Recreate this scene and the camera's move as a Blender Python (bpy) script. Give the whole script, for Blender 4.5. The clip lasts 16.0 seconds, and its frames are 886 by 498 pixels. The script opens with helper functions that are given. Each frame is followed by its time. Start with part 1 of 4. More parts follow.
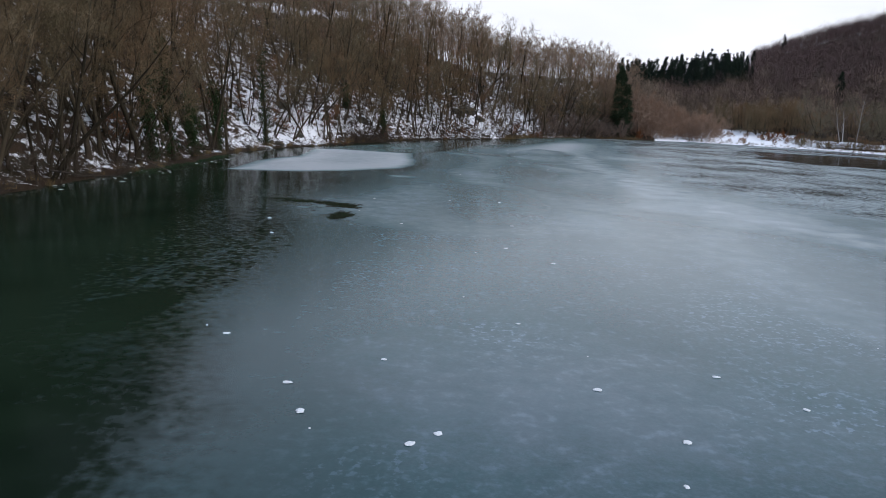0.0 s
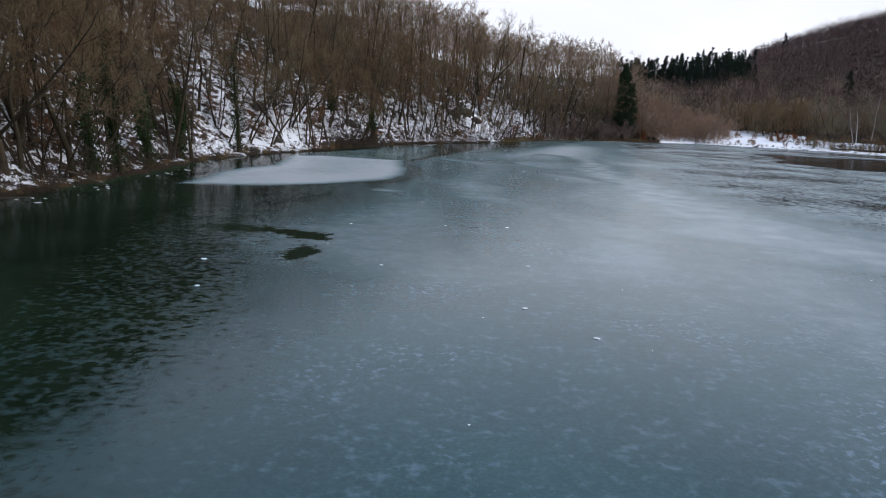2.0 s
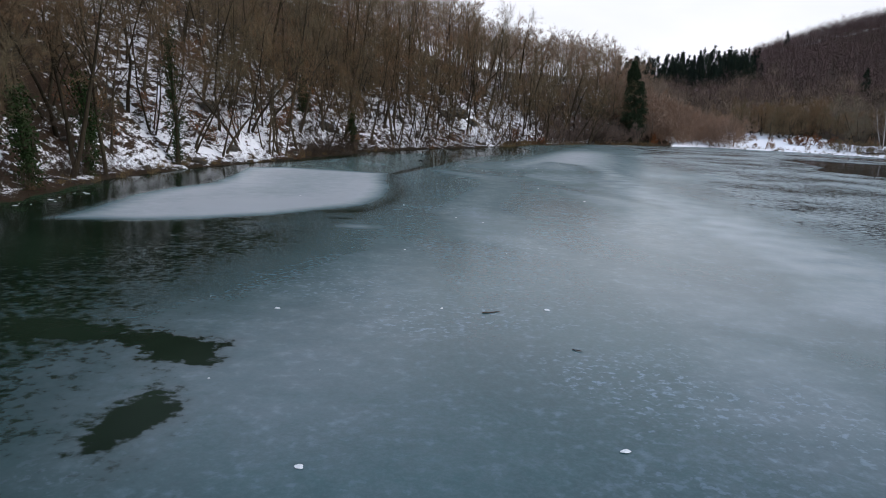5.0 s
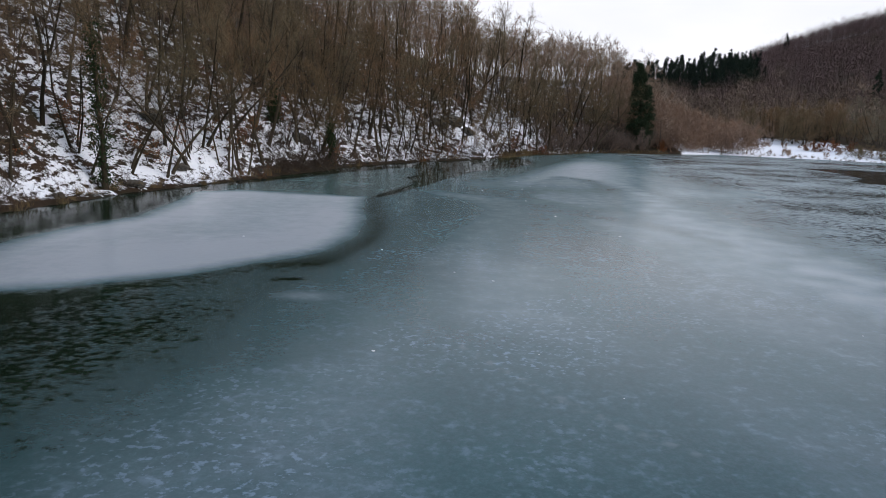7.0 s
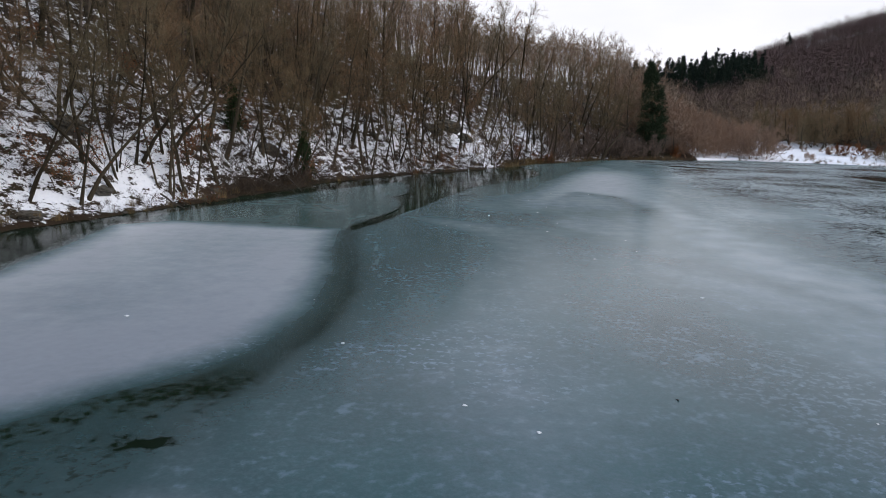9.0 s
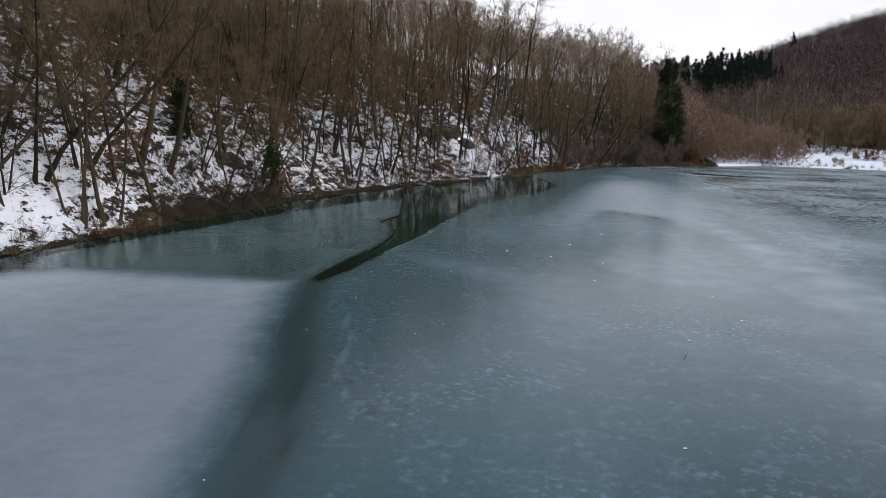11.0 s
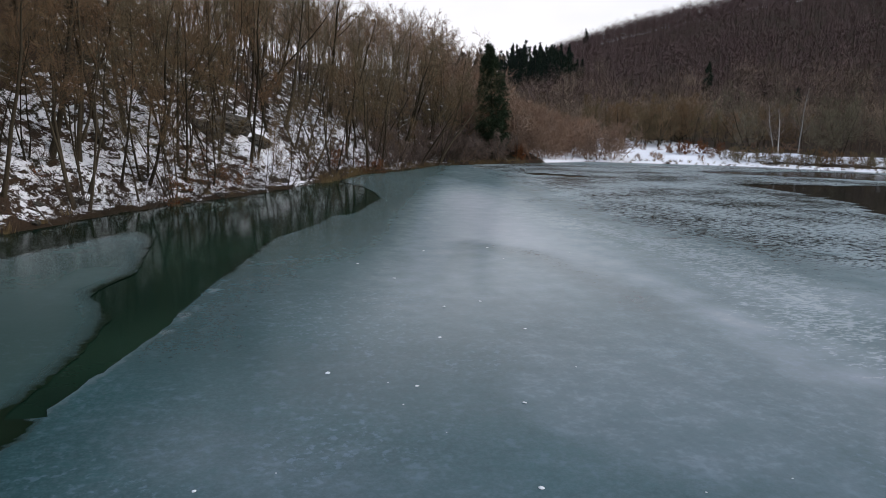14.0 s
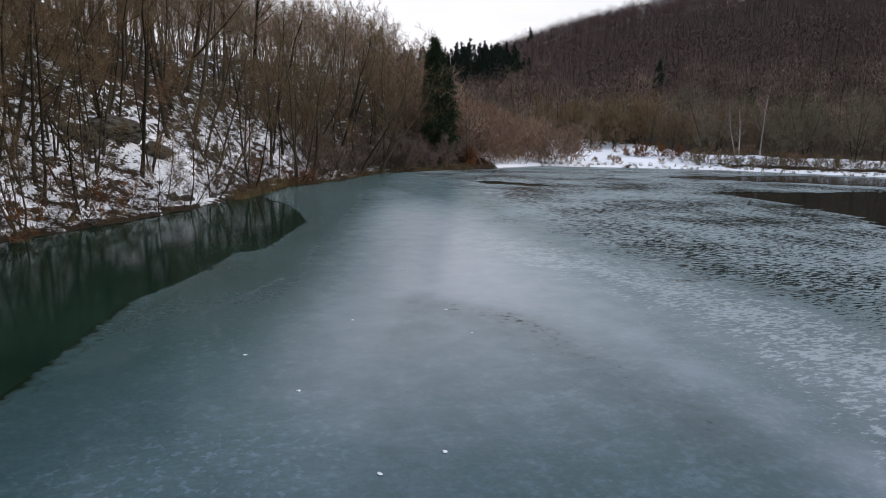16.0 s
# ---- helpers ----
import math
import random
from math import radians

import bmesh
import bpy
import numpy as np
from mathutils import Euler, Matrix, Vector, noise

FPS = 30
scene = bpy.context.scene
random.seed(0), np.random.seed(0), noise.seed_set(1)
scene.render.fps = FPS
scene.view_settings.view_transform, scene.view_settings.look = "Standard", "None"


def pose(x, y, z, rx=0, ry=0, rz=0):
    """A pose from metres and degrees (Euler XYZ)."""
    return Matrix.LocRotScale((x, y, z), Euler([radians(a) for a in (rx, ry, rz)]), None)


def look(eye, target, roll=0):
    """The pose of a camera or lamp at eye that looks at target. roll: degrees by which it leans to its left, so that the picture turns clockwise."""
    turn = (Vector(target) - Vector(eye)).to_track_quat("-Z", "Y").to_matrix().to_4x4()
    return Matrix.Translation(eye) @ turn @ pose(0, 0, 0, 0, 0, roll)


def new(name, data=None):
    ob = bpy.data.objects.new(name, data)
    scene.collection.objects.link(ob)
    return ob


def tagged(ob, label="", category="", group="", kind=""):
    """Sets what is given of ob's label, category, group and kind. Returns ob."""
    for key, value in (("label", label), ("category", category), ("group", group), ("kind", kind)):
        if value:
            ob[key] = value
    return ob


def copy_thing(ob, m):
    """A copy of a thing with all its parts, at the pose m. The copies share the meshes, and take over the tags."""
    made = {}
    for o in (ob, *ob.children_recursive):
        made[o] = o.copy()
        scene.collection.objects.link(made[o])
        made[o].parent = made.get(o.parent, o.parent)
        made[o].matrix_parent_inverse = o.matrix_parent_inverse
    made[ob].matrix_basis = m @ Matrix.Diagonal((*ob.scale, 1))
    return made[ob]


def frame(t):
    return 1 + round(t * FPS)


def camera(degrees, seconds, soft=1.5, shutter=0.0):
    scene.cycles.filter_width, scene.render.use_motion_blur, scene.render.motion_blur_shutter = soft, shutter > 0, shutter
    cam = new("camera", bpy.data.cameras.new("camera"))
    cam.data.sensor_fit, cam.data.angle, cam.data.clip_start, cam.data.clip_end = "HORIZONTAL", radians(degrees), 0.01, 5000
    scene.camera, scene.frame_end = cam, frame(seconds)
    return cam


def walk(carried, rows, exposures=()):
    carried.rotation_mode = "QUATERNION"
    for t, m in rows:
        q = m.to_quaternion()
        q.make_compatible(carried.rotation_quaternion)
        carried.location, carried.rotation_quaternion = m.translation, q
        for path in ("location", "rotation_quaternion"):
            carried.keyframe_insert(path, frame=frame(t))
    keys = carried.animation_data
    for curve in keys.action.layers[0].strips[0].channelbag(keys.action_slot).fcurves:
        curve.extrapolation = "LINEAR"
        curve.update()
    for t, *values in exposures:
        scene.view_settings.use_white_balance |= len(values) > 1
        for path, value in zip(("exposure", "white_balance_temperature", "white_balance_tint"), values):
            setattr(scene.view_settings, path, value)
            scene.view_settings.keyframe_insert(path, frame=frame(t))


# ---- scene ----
cam = camera(63.9, 16.0, soft=0.5)
PATH = [
    (0, (1.275, 3.104, 6.168), (1.218, 5.064, 5.773), 3.0),
    (0.5, (1.201, 5.411, 6.166), (1.148, 7.371, 5.771), 3.0),
    (1, (1.158, 7.745, 6.176), (1.109, 9.705, 5.784), 2.9),
    (1.5, (1.075, 10.103, 6.19), (1.028, 12.063, 5.798), 2.9),
    (2, (0.992, 12.555, 6.214), (0.947, 14.515, 5.822), 2.8),
    (2.5, (0.892, 15.047, 6.216), (0.852, 17.008, 5.825), 2.8),
    (3, (0.759, 17.54, 6.176), (0.723, 19.501, 5.784), 2.8),
    (3.5, (0.661, 20.049, 6.105), (0.63, 22.011, 5.715), 2.8),
    (4, (0.52, 22.74, 6.059), (0.493, 24.701, 5.667), 2.9),
    (6.5, (0.297, 37.685, 6.226), (0.288, 39.649, 5.852), 2.3),
    (7, (0.198, 40.764, 6.215), (0.192, 42.729, 5.846), 2.2),
    (7.5, (0.114, 43.932, 6.205), (0.112, 45.898, 5.84), 2.1),
    (8, (0.066, 47.183, 6.213), (0.067, 49.15, 5.851), 1.9),
    (8.5, (0.037, 50.473, 6.254), (0.042, 52.441, 5.895), 1.8),
    (9, (-0.048, 53.701, 6.297), (-0.04, 55.669, 5.94), 1.7),
    (11.5, (-0.497, 69.224, 6.292), (-0.466, 71.194, 5.944), 1.4),
    (12, (-0.544, 72.316, 6.31), (-0.468, 74.283, 5.956), 1.6),
    (12.5, (-0.398, 75.409, 6.337), (-0.205, 77.368, 5.979), 1.7),
    (13, (-0.073, 78.445, 6.378), (0.253, 80.386, 6.021), 1.8),
    (13.5, (0.457, 81.362, 6.394), (0.893, 83.281, 6.036), 1.8),
    (14, (1.163, 84.195, 6.416), (1.708, 86.086, 6.059), 1.8),
    (14.5, (2.038, 87.005, 6.461), (2.65, 88.875, 6.104), 1.8),
    (15, (2.979, 89.8, 6.52), (3.629, 91.657, 6.164), 1.7),
    (15.5, (3.736, 92.478, 6.56), (4.409, 94.328, 6.207), 1.6),
    (16, (4.539, 95.159, 6.609), (5.229, 97.003, 6.257), 1.6),
]
walk(cam, [(t, look(eye, target, roll)) for t, eye, target, roll in PATH], [(0, 0.06, 6280, 16), (8, 0.03, 6520, 16), (16, 0.06, 6680, 16)])

# ---- world and light: a bright overcast winter day ----
world = bpy.data.worlds.new("overcast_sky")
scene.world = world
world.use_nodes = True
wn, wl = world.node_tree.nodes, world.node_tree.links
wn.clear()
w_out = wn.new("ShaderNodeOutputWorld")
sky = wn.new("ShaderNodeTexSky")
sky.sky_type, sky.sun_disc = "NISHITA", False
sky.sun_elevation, sky.sun_rotation = radians(35), radians(108)
clear = wn.new("ShaderNodeBackground")
clear.inputs["Strength"].default_value = 0.12
wl.new(sky.outputs[0], clear.inputs["Color"])
cloud = wn.new("ShaderNodeBackground")
cloud.inputs["Color"].default_value = (0.91, 0.955, 1.0, 1)
cloud.inputs["Strength"].default_value = 1.06
w_co = wn.new("ShaderNodeTexCoord")
w_map = wn.new("ShaderNodeMapping")
w_map.inputs["Scale"].default_value = (1.0, 1.0, 3.0)
w_noise = wn.new("ShaderNodeTexNoise")
w_noise.inputs["Scale"].default_value, w_noise.inputs["Detail"].default_value = 2.2, 5
w_ramp = wn.new("ShaderNodeMapRange")
w_ramp.inputs[1].default_value, w_ramp.inputs[2].default_value = 0.3, 0.6
w_ramp.inputs[3].default_value, w_ramp.inputs[4].default_value = 0.72, 1.0
w_mix = wn.new("ShaderNodeMixShader")
wl.new(w_co.outputs["Generated"], w_map.inputs[0])
wl.new(w_map.outputs[0], w_noise.inputs["Vector"])
wl.new(w_noise.outputs["Fac"], w_ramp.inputs[0])
wl.new(w_ramp.outputs[0], w_mix.inputs[0])
w_sep = wn.new("ShaderNodeSeparateXYZ")
w_high = wn.new("ShaderNodeMapRange")
w_high.interpolation_type = "SMOOTHSTEP"
w_high.inputs[1].default_value, w_high.inputs[2].default_value = 0.12, 0.55
w_tone = wn.new("ShaderNodeMix")
w_tone.data_type = "RGBA"
w_tone.inputs[6].default_value, w_tone.inputs[7].default_value = (0.925, 0.96, 1.0, 1), (0.54, 0.66, 0.82, 1)
wl.new(w_co.outputs["Generated"], w_sep.inputs[0])
wl.new(w_sep.outputs[2], w_high.inputs[0])
wl.new(w_high.outputs[0], w_tone.inputs[0])
wl.new(w_tone.outputs[2], cloud.inputs["Color"])
wl.new(clear.outputs[0], w_mix.inputs[1])
wl.new(cloud.outputs[0], w_mix.inputs[2])
wl.new(w_mix.outputs[0], w_out.inputs[0])
sun_data = bpy.data.lights.new("sun", "SUN")
sun_data.energy, sun_data.angle, sun_data.color = 1.5, radians(30), (1.0, 0.97, 0.92)
sun = new("sun", sun_data)
sun.matrix_world = look((120, -40, 90), (0, 0, 0))


# ---- materials ----
def mat(name):
    """A node material; returns it with its node tree, its shader and a function that adds nodes."""
    m = bpy.data.materials.new(name)
    m.use_nodes = True
    tree = m.node_tree
    shader = tree.nodes["Principled BSDF"]

    def add(kind, inputs=(), **props):
        n = tree.nodes.new("ShaderNode" + kind)
        for k, v in props.items():
            setattr(n, k, v)
        for k, v in dict(inputs).items():
            if isinstance(v, bpy.types.NodeSocket):
                tree.links.new(v, n.inputs[k])
            else:
                n.inputs[k].default_value = v
        return n

    return m, tree, shader, add


def place(add, scale=(1, 1, 1)):
    co = add("TexCoord")
    return add("Mapping", {"Vector": co.outputs["Object"], "Scale": scale}).outputs[0]


def noise_tex(add, vec, scale, detail=4, rough=0.55):
    return add("TexNoise", {"Vector": vec, "Scale": scale, "Detail": detail, "Roughness": rough}).outputs["Fac"]


def span(add, value, a, b, c=0.0, d=1.0, smooth=True):
    n = add("MapRange", {0: value, 1: a, 2: b, 3: c, 4: d}, interpolation_type="SMOOTHSTEP" if smooth else "LINEAR")
    return n.outputs[0]


def calc(add, op, a, b=0.0):
    return add("Math", {0: a, 1: b}, operation=op).outputs[0]


def blend(add, fac, a, b):
    n = add("Mix", {0: fac, 6: a, 7: b}, data_type="RGBA")
    return n.outputs[2]


def attr(add, name):
    return add("Attribute", attribute_name=name, attribute_type="GEOMETRY").outputs["Fac"]


def rgb(r, g, b):
    return (r, g, b, 1)


def bump(add, tree, shader, height, strength, distance):
    n = add("Bump", {"Height": height, "Strength": strength, "Distance": distance})
    tree.links.new(n.outputs[0], shader.inputs["Normal"])


def wood_mat(name, dark, light, scale=3.0, rough=0.9, tint=False):
    """Bark or twigs: grain along the height, two tones, and a tone of its own for each tree."""
    m, tree, sh, add = mat(name)
    v = place(add, (1, 1, 0.25))
    n1 = noise_tex(add, v, scale * 4, 5)
    n2 = noise_tex(add, v, scale * 0.3, 2)
    own = attr(add, "tint") if tint else add("ObjectInfo").outputs["Random"]
    f = calc(add, "ADD", calc(add, "MULTIPLY", n1, 0.5), calc(add, "MULTIPLY", own, 0.55))
    f = calc(add, "ADD", f, calc(add, "MULTIPLY", calc(add, "SUBTRACT", n2, 0.5), 0.5))
    col = blend(add, span(add, f, 0.2, 0.85), rgb(*dark), rgb(*light))
    tree.links.new(col, sh.inputs["Base Color"])
    sh.inputs["Roughness"].default_value = rough
    sh.inputs["Specular IOR Level"].default_value = 0.15
    if not tint:
        bump(add, tree, sh, n1, 0.6, 0.03)
    return m


def twig_mat(name, tones, tint=False):
    """Fine twigs: each tree takes its own tone out of three."""
    m, tree, sh, add = mat(name)
    own = attr(add, "tint") if tint else add("ObjectInfo").outputs["Random"]
    wob = noise_tex(add, place(add), 0.35, 2)
    f = calc(add, "ADD", own, calc(add, "MULTIPLY", calc(add, "SUBTRACT", wob, 0.5), 0.5))
    ramp = add("ValToRGB", {0: f})
    els = ramp.color_ramp.elements
    els[0].color, els[1].color = rgb(*tones[0]), rgb(*tones[-1])
    for k, tone in enumerate(tones[1:-1], 1):
        els.new(k / (len(tones) - 1)).color = rgb(*tone)
    tree.links.new(ramp.outputs[0], sh.inputs["Base Color"])
    sh.inputs["Roughness"].default_value = 0.85
    sh.inputs["Specular IOR Level"].default_value = 0.1
    return m


def far_mat(name, dark, light, own=0.45, olive=0.25):
    """Crowns seen from afar: dark gaps between twigs painted in as fine mottling, and a tone of its own for each tree.
    """
    m, tree, sh, add = mat(name)
    v = place(add, (1, 1, 0.6))
    n = noise_tex(add, v, 1.6, 5, 0.65)
    tint = attr(add, "tint")
    f = calc(add, "ADD", calc(add, "MULTIPLY", tint, own), calc(add, "MULTIPLY", n, 0.9))
    col = blend(add, span(add, f, 0.35, 1.05), rgb(*dark), rgb(*light))
    kind = span(add, calc(add, "FRACT", calc(add, "MULTIPLY", tint, 7.3)), 0.62, 0.7)
    col = blend(add, calc(add, "MULTIPLY", kind, olive), col, rgb(0.092, 0.084, 0.052))
    tree.links.new(col, sh.inputs["Base Color"])
    sh.inputs["Roughness"].default_value = 0.95
    sh.inputs["Specular IOR Level"].default_value = 0.05
    return m


BARK = wood_mat("bark", (0.021, 0.017, 0.010), (0.078, 0.062, 0.040))
BARK_HILL = wood_mat("bark_hill", (0.048, 0.039, 0.030), (0.150, 0.122, 0.096), tint=True)
TWIG = twig_mat("twigs", [(0.135, 0.110, 0.060), (0.20, 0.130, 0.072), (0.175, 0.145, 0.088), (0.21, 0.126, 0.070)])
TWIG_HILL = twig_mat("hill_twigs", [(0.215, 0.168, 0.112), (0.27, 0.185, 0.128), (0.25, 0.196, 0.145), (0.28, 0.178, 0.124)], True)
TWIG_FAR = far_mat("far_twigs", (0.112, 0.075, 0.073), (0.146, 0.101, 0.096), 0.3, 0.12)
TWIG_MID = far_mat("valley_twigs", (0.10, 0.076, 0.060), (0.29, 0.213, 0.160), 0.95, 0.5)
TWIG_MID_OWN = twig_mat("willow_twigs", [(0.17, 0.15, 0.10), (0.20, 0.17, 0.12), (0.18, 0.15, 0.115)])
TWIG_RED = twig_mat("red_twigs", [(0.30, 0.190, 0.128), (0.26, 0.180, 0.132), (0.33, 0.225, 0.155)])
RUST = twig_mat("rusty_leaves", [(0.16, 0.06, 0.025), (0.22, 0.085, 0.035), (0.13, 0.055, 0.03)])
IVY = twig_mat("ivy_leaves", [(0.018, 0.035, 0.012), (0.03, 0.055, 0.018), (0.022, 0.04, 0.016)])
NEEDLES = twig_mat("spruce_needles", [(0.018, 0.030, 0.016), (0.030, 0.047, 0.024), (0.046, 0.064, 0.032)], True)
NEEDLES_FAR = twig_mat("far_needles", [(0.012, 0.02, 0.016), (0.016, 0.028, 0.02), (0.022, 0.034, 0.022)])
SOD = twig_mat("wet_grass", [(0.022, 0.04, 0.018), (0.035, 0.06, 0.028), (0.045, 0.07, 0.04)])
BRUSH = twig_mat("brush_twigs", [(0.05, 0.038, 0.028), (0.085, 0.062, 0.044), (0.07, 0.056, 0.045)], True)
BIRCH = wood_mat("birch_bark", (0.16, 0.15, 0.14), (0.66, 0.63, 0.59), 1.2)
BIRCH_TWIG = twig_mat("birch_twigs", [(0.16, 0.12, 0.10), (0.20, 0.15, 0.12), (0.18, 0.14, 0.12)])
REED = twig_mat("dry_reed", [(0.16, 0.11, 0.05), (0.22, 0.16, 0.08), (0.13, 0.085, 0.045)], True)


def ground_mat():
    m, tree, sh, add = mat("snowy_forest_floor")
    v = place(add)
    tilt = add("Mapping", {"Vector": v, "Scale": (1.0, 1.0, 2.2)}).outputs[0]
    cover, wet = attr(add, "snow"), attr(add, "wet")
    big, mid, fine = noise_tex(add, tilt, 0.2, 3), noise_tex(add, tilt, 0.95, 6, 0.7), noise_tex(add, v, 4.5, 5, 0.7)
    mix = calc(add, "ADD", calc(add, "MULTIPLY", big, 0.2), calc(add, "MULTIPLY", mid, 0.8))
    mix = calc(add, "ADD", mix, calc(add, "MULTIPLY", calc(add, "SUBTRACT", fine, 0.5), 0.36))
    lo = calc(add, "SUBTRACT", 0.97, cover)
    edge = add("MapRange", {0: mix, 1: lo, 2: calc(add, "ADD", lo, 0.06), 3: 0.0, 4: 1.0}, interpolation_type="SMOOTHSTEP").outputs[0]
    leaf = noise_tex(add, v, 9, 6, 0.7)
    litter = blend(add, span(add, leaf, 0.3, 0.7), rgb(0.020, 0.014, 0.010), rgb(0.078, 0.050, 0.032))
    litter = blend(add, span(add, big, 0.45, 0.7), litter, rgb(0.034, 0.032, 0.018))
    litter = blend(add, calc(add, "MULTIPLY", wet, 0.6), litter, rgb(0.030, 0.020, 0.012))
    snow = blend(add, span(add, fine, 0.3, 0.7), rgb(0.84, 0.86, 0.90), rgb(0.93, 0.94, 0.96))
    col = blend(add, edge, litter, snow)
    tree.links.new(col, sh.inputs["Base Color"])
    sh.inputs["Roughness"].default_value = 0.75
    sh.inputs["Specular IOR Level"].default_value = 0.05
    rise = calc(add, "ADD", calc(add, "MULTIPLY", edge, 0.6), calc(add, "MULTIPLY", leaf, 0.4))
    bump(add, tree, sh, rise, 0.7, 0.12)
    return m


def water_mat():
    m, tree, sh, add = mat("dark_pond_water")
    v = place(add)
    deep = noise_tex(add, v, 0.09, 3)
    col = blend(add, span(add, deep, 0.35, 0.65), rgb(0.005, 0.016, 0.010), rgb(0.010, 0.028, 0.017))
    # green near the bank, fading to near black out in the pools
    out = add("SeparateXYZ", {0: v}).outputs[0]
    col = blend(add, span(add, out, 34.0, 50.0), col, rgb(0.006, 0.007, 0.006))
    tree.links.new(col, sh.inputs["Base Color"])
    sh.inputs["Roughness"].default_value = 0.10
    sh.inputs["Specular IOR Level"].default_value = 0.04
    sh.inputs["IOR"].default_value = 1.33
    bump(add, tree, sh, noise_tex(add, v, 1.6, 3), 0.05, 0.02)
    return m


def ice_mat():
    """Lake ice: clear black ice, frosted teal ice, white snow ice and broken refrozen plates. White and green also
    carry painted reflections.
    """
    m, tree, sh, add = mat("lake_ice")
    v = place(add)
    frost, white, broken = attr(add, "frost"), attr(add, "white"), attr(add, "broken")
    cloudy = noise_tex(add, v, 0.12, 4)
    patch = noise_tex(add, v, 0.9, 5, 0.62)
    crumb = noise_tex(add, v, 3.2, 4, 0.6)
    speck = noise_tex(add, v, 9.0, 3, 0.6)
    # frost edge broken up into flecks
    smooth = calc(add, "MULTIPLY", span(add, white, 0.75, 0.35), calc(add, "SUBTRACT", 1.0, attr(add, "calm")))
    eaten = calc(add, "ADD", frost, calc(add, "MULTIPLY", calc(add, "SUBTRACT", patch, 0.5), calc(add, "MULTIPLY", smooth, 0.5)))
    eaten = calc(add, "ADD", eaten, calc(add, "MULTIPLY", calc(add, "SUBTRACT", crumb, 0.5), calc(add, "MULTIPLY", smooth, 1.15)))
    grit = noise_tex(add, v, 22.0, 3, 0.6)
    cover = span(add, eaten, 0.14, 0.40)
    # dark slivers of clear ice between the refrozen plates
    slivers = []
    for turn, size in ((0.25, 3.2), (-0.5, 4.2)):
        lie = add("Mapping", {"Vector": v, "Rotation": (0, 0, turn), "Scale": (0.48, 1.8, 1)}).outputs[0]
        slivers.append(noise_tex(add, lie, size, 5, 0.68))
    gap = calc(add, "MINIMUM", slivers[0], slivers[1])
    gap = calc(add, "ADD", gap, calc(add, "MULTIPLY", calc(add, "SUBTRACT", cloudy, 0.5), 0.35))
    holes = span(add, calc(add, "SUBTRACT", gap, calc(add, "MULTIPLY", broken, 0.10)), 0.335, 0.385)
    holes = calc(add, "SUBTRACT", 1.0, calc(add, "MULTIPLY", span(add, broken, 0.02, 0.3), calc(add, "SUBTRACT", 1.0, holes)))
    jag = calc(add, "MULTIPLY", calc(add, "SUBTRACT", crumb, 0.5), 0.5)
    line = span(add, calc(add, "ADD", attr(add, "crack"), jag), 0.04, 0.17)
    holes = calc(add, "MULTIPLY", holes, calc(add, "ADD", 0.7, calc(add, "MULTIPLY", line, 0.3)))
    cover = calc(add, "MULTIPLY", cover, holes)
    tree.links.new(calc(add, "ADD", 0.02, calc(add, "MULTIPLY", cover, calc(add, "SUBTRACT", 0.62, calc(add, "MULTIPLY", attr(add, "green"), 0.32)))), sh.inputs["Specular IOR Level"])
    tone = calc(add, "ADD", calc(add, "MULTIPLY", cloudy, 0.6), calc(add, "MULTIPLY", crumb, 0.4))
    teal = blend(add, span(add, tone, 0.3, 0.7), rgb(0.002, 0.034, 0.037), rgb(0.010, 0.062, 0.066))
    lively = span(add, attr(add, "still"), 0.0, 1.0, 1.0, 0.5)
    grain = span(add, calc(add, "ADD", calc(add, "MULTIPLY", crumb, 0.6), calc(add, "MULTIPLY", patch, 0.4)), 0.52, 0.68)
    teal = blend(add, calc(add, "MULTIPLY", calc(add, "MULTIPLY", grain, lively), 0.45), teal, rgb(0.13, 0.20, 0.27))
    fine = span(add, calc(add, "ADD", calc(add, "MULTIPLY", speck, 0.6), calc(add, "MULTIPLY", grit, 0.4)), 0.42, 0.62)
    teal = blend(add, calc(add, "MULTIPLY", fine, 0.25), teal, rgb(0.065, 0.115, 0.14))
    flake = calc(add, "MULTIPLY", span(add, noise_tex(add, v, 4.4, 4, 0.65), 0.54, 0.64), span(add, noise_tex(add, v, 0.13, 3), 0.48, 0.62))
    teal = blend(add, calc(add, "MULTIPLY", calc(add, "MULTIPLY", flake, lively), 0.65), teal, rgb(0.15, 0.235, 0.32))
    milk = blend(add, span(add, tone, 0.3, 0.7), rgb(0.122, 0.146, 0.182), rgb(0.182, 0.212, 0.255))
    soft = calc(add, "ADD", white, calc(add, "MULTIPLY", calc(add, "SUBTRACT", patch, 0.5), calc(add, "MULTIPLY", 0.5, span(add, white, 0.0, 0.3))))
    pale = span(add, soft, 0.05, 1.0, smooth=False)
    thin_ice = blend(add, crumb, rgb(0.006, 0.027, 0.027), rgb(0.013, 0.043, 0.044))
    icy = blend(add, pale, blend(add, span(add, frost, 0.30, 0.85), thin_ice, teal), milk)
    # loose flakes frozen into darker ice, and pale seams
    flaky = attr(add, "flake")
    chips = span(add, calc(add, "ADD", calc(add, "MULTIPLY", noise_tex(add, v, 5.0, 3, 0.6), 0.6), calc(add, "MULTIPLY", patch, 0.4)), 0.5, 0.6)
    icy = blend(add, calc(add, "MULTIPLY", flaky, calc(add, "SUBTRACT", 0.55, calc(add, "MULTIPLY", chips, 0.55))), icy, thin_ice)
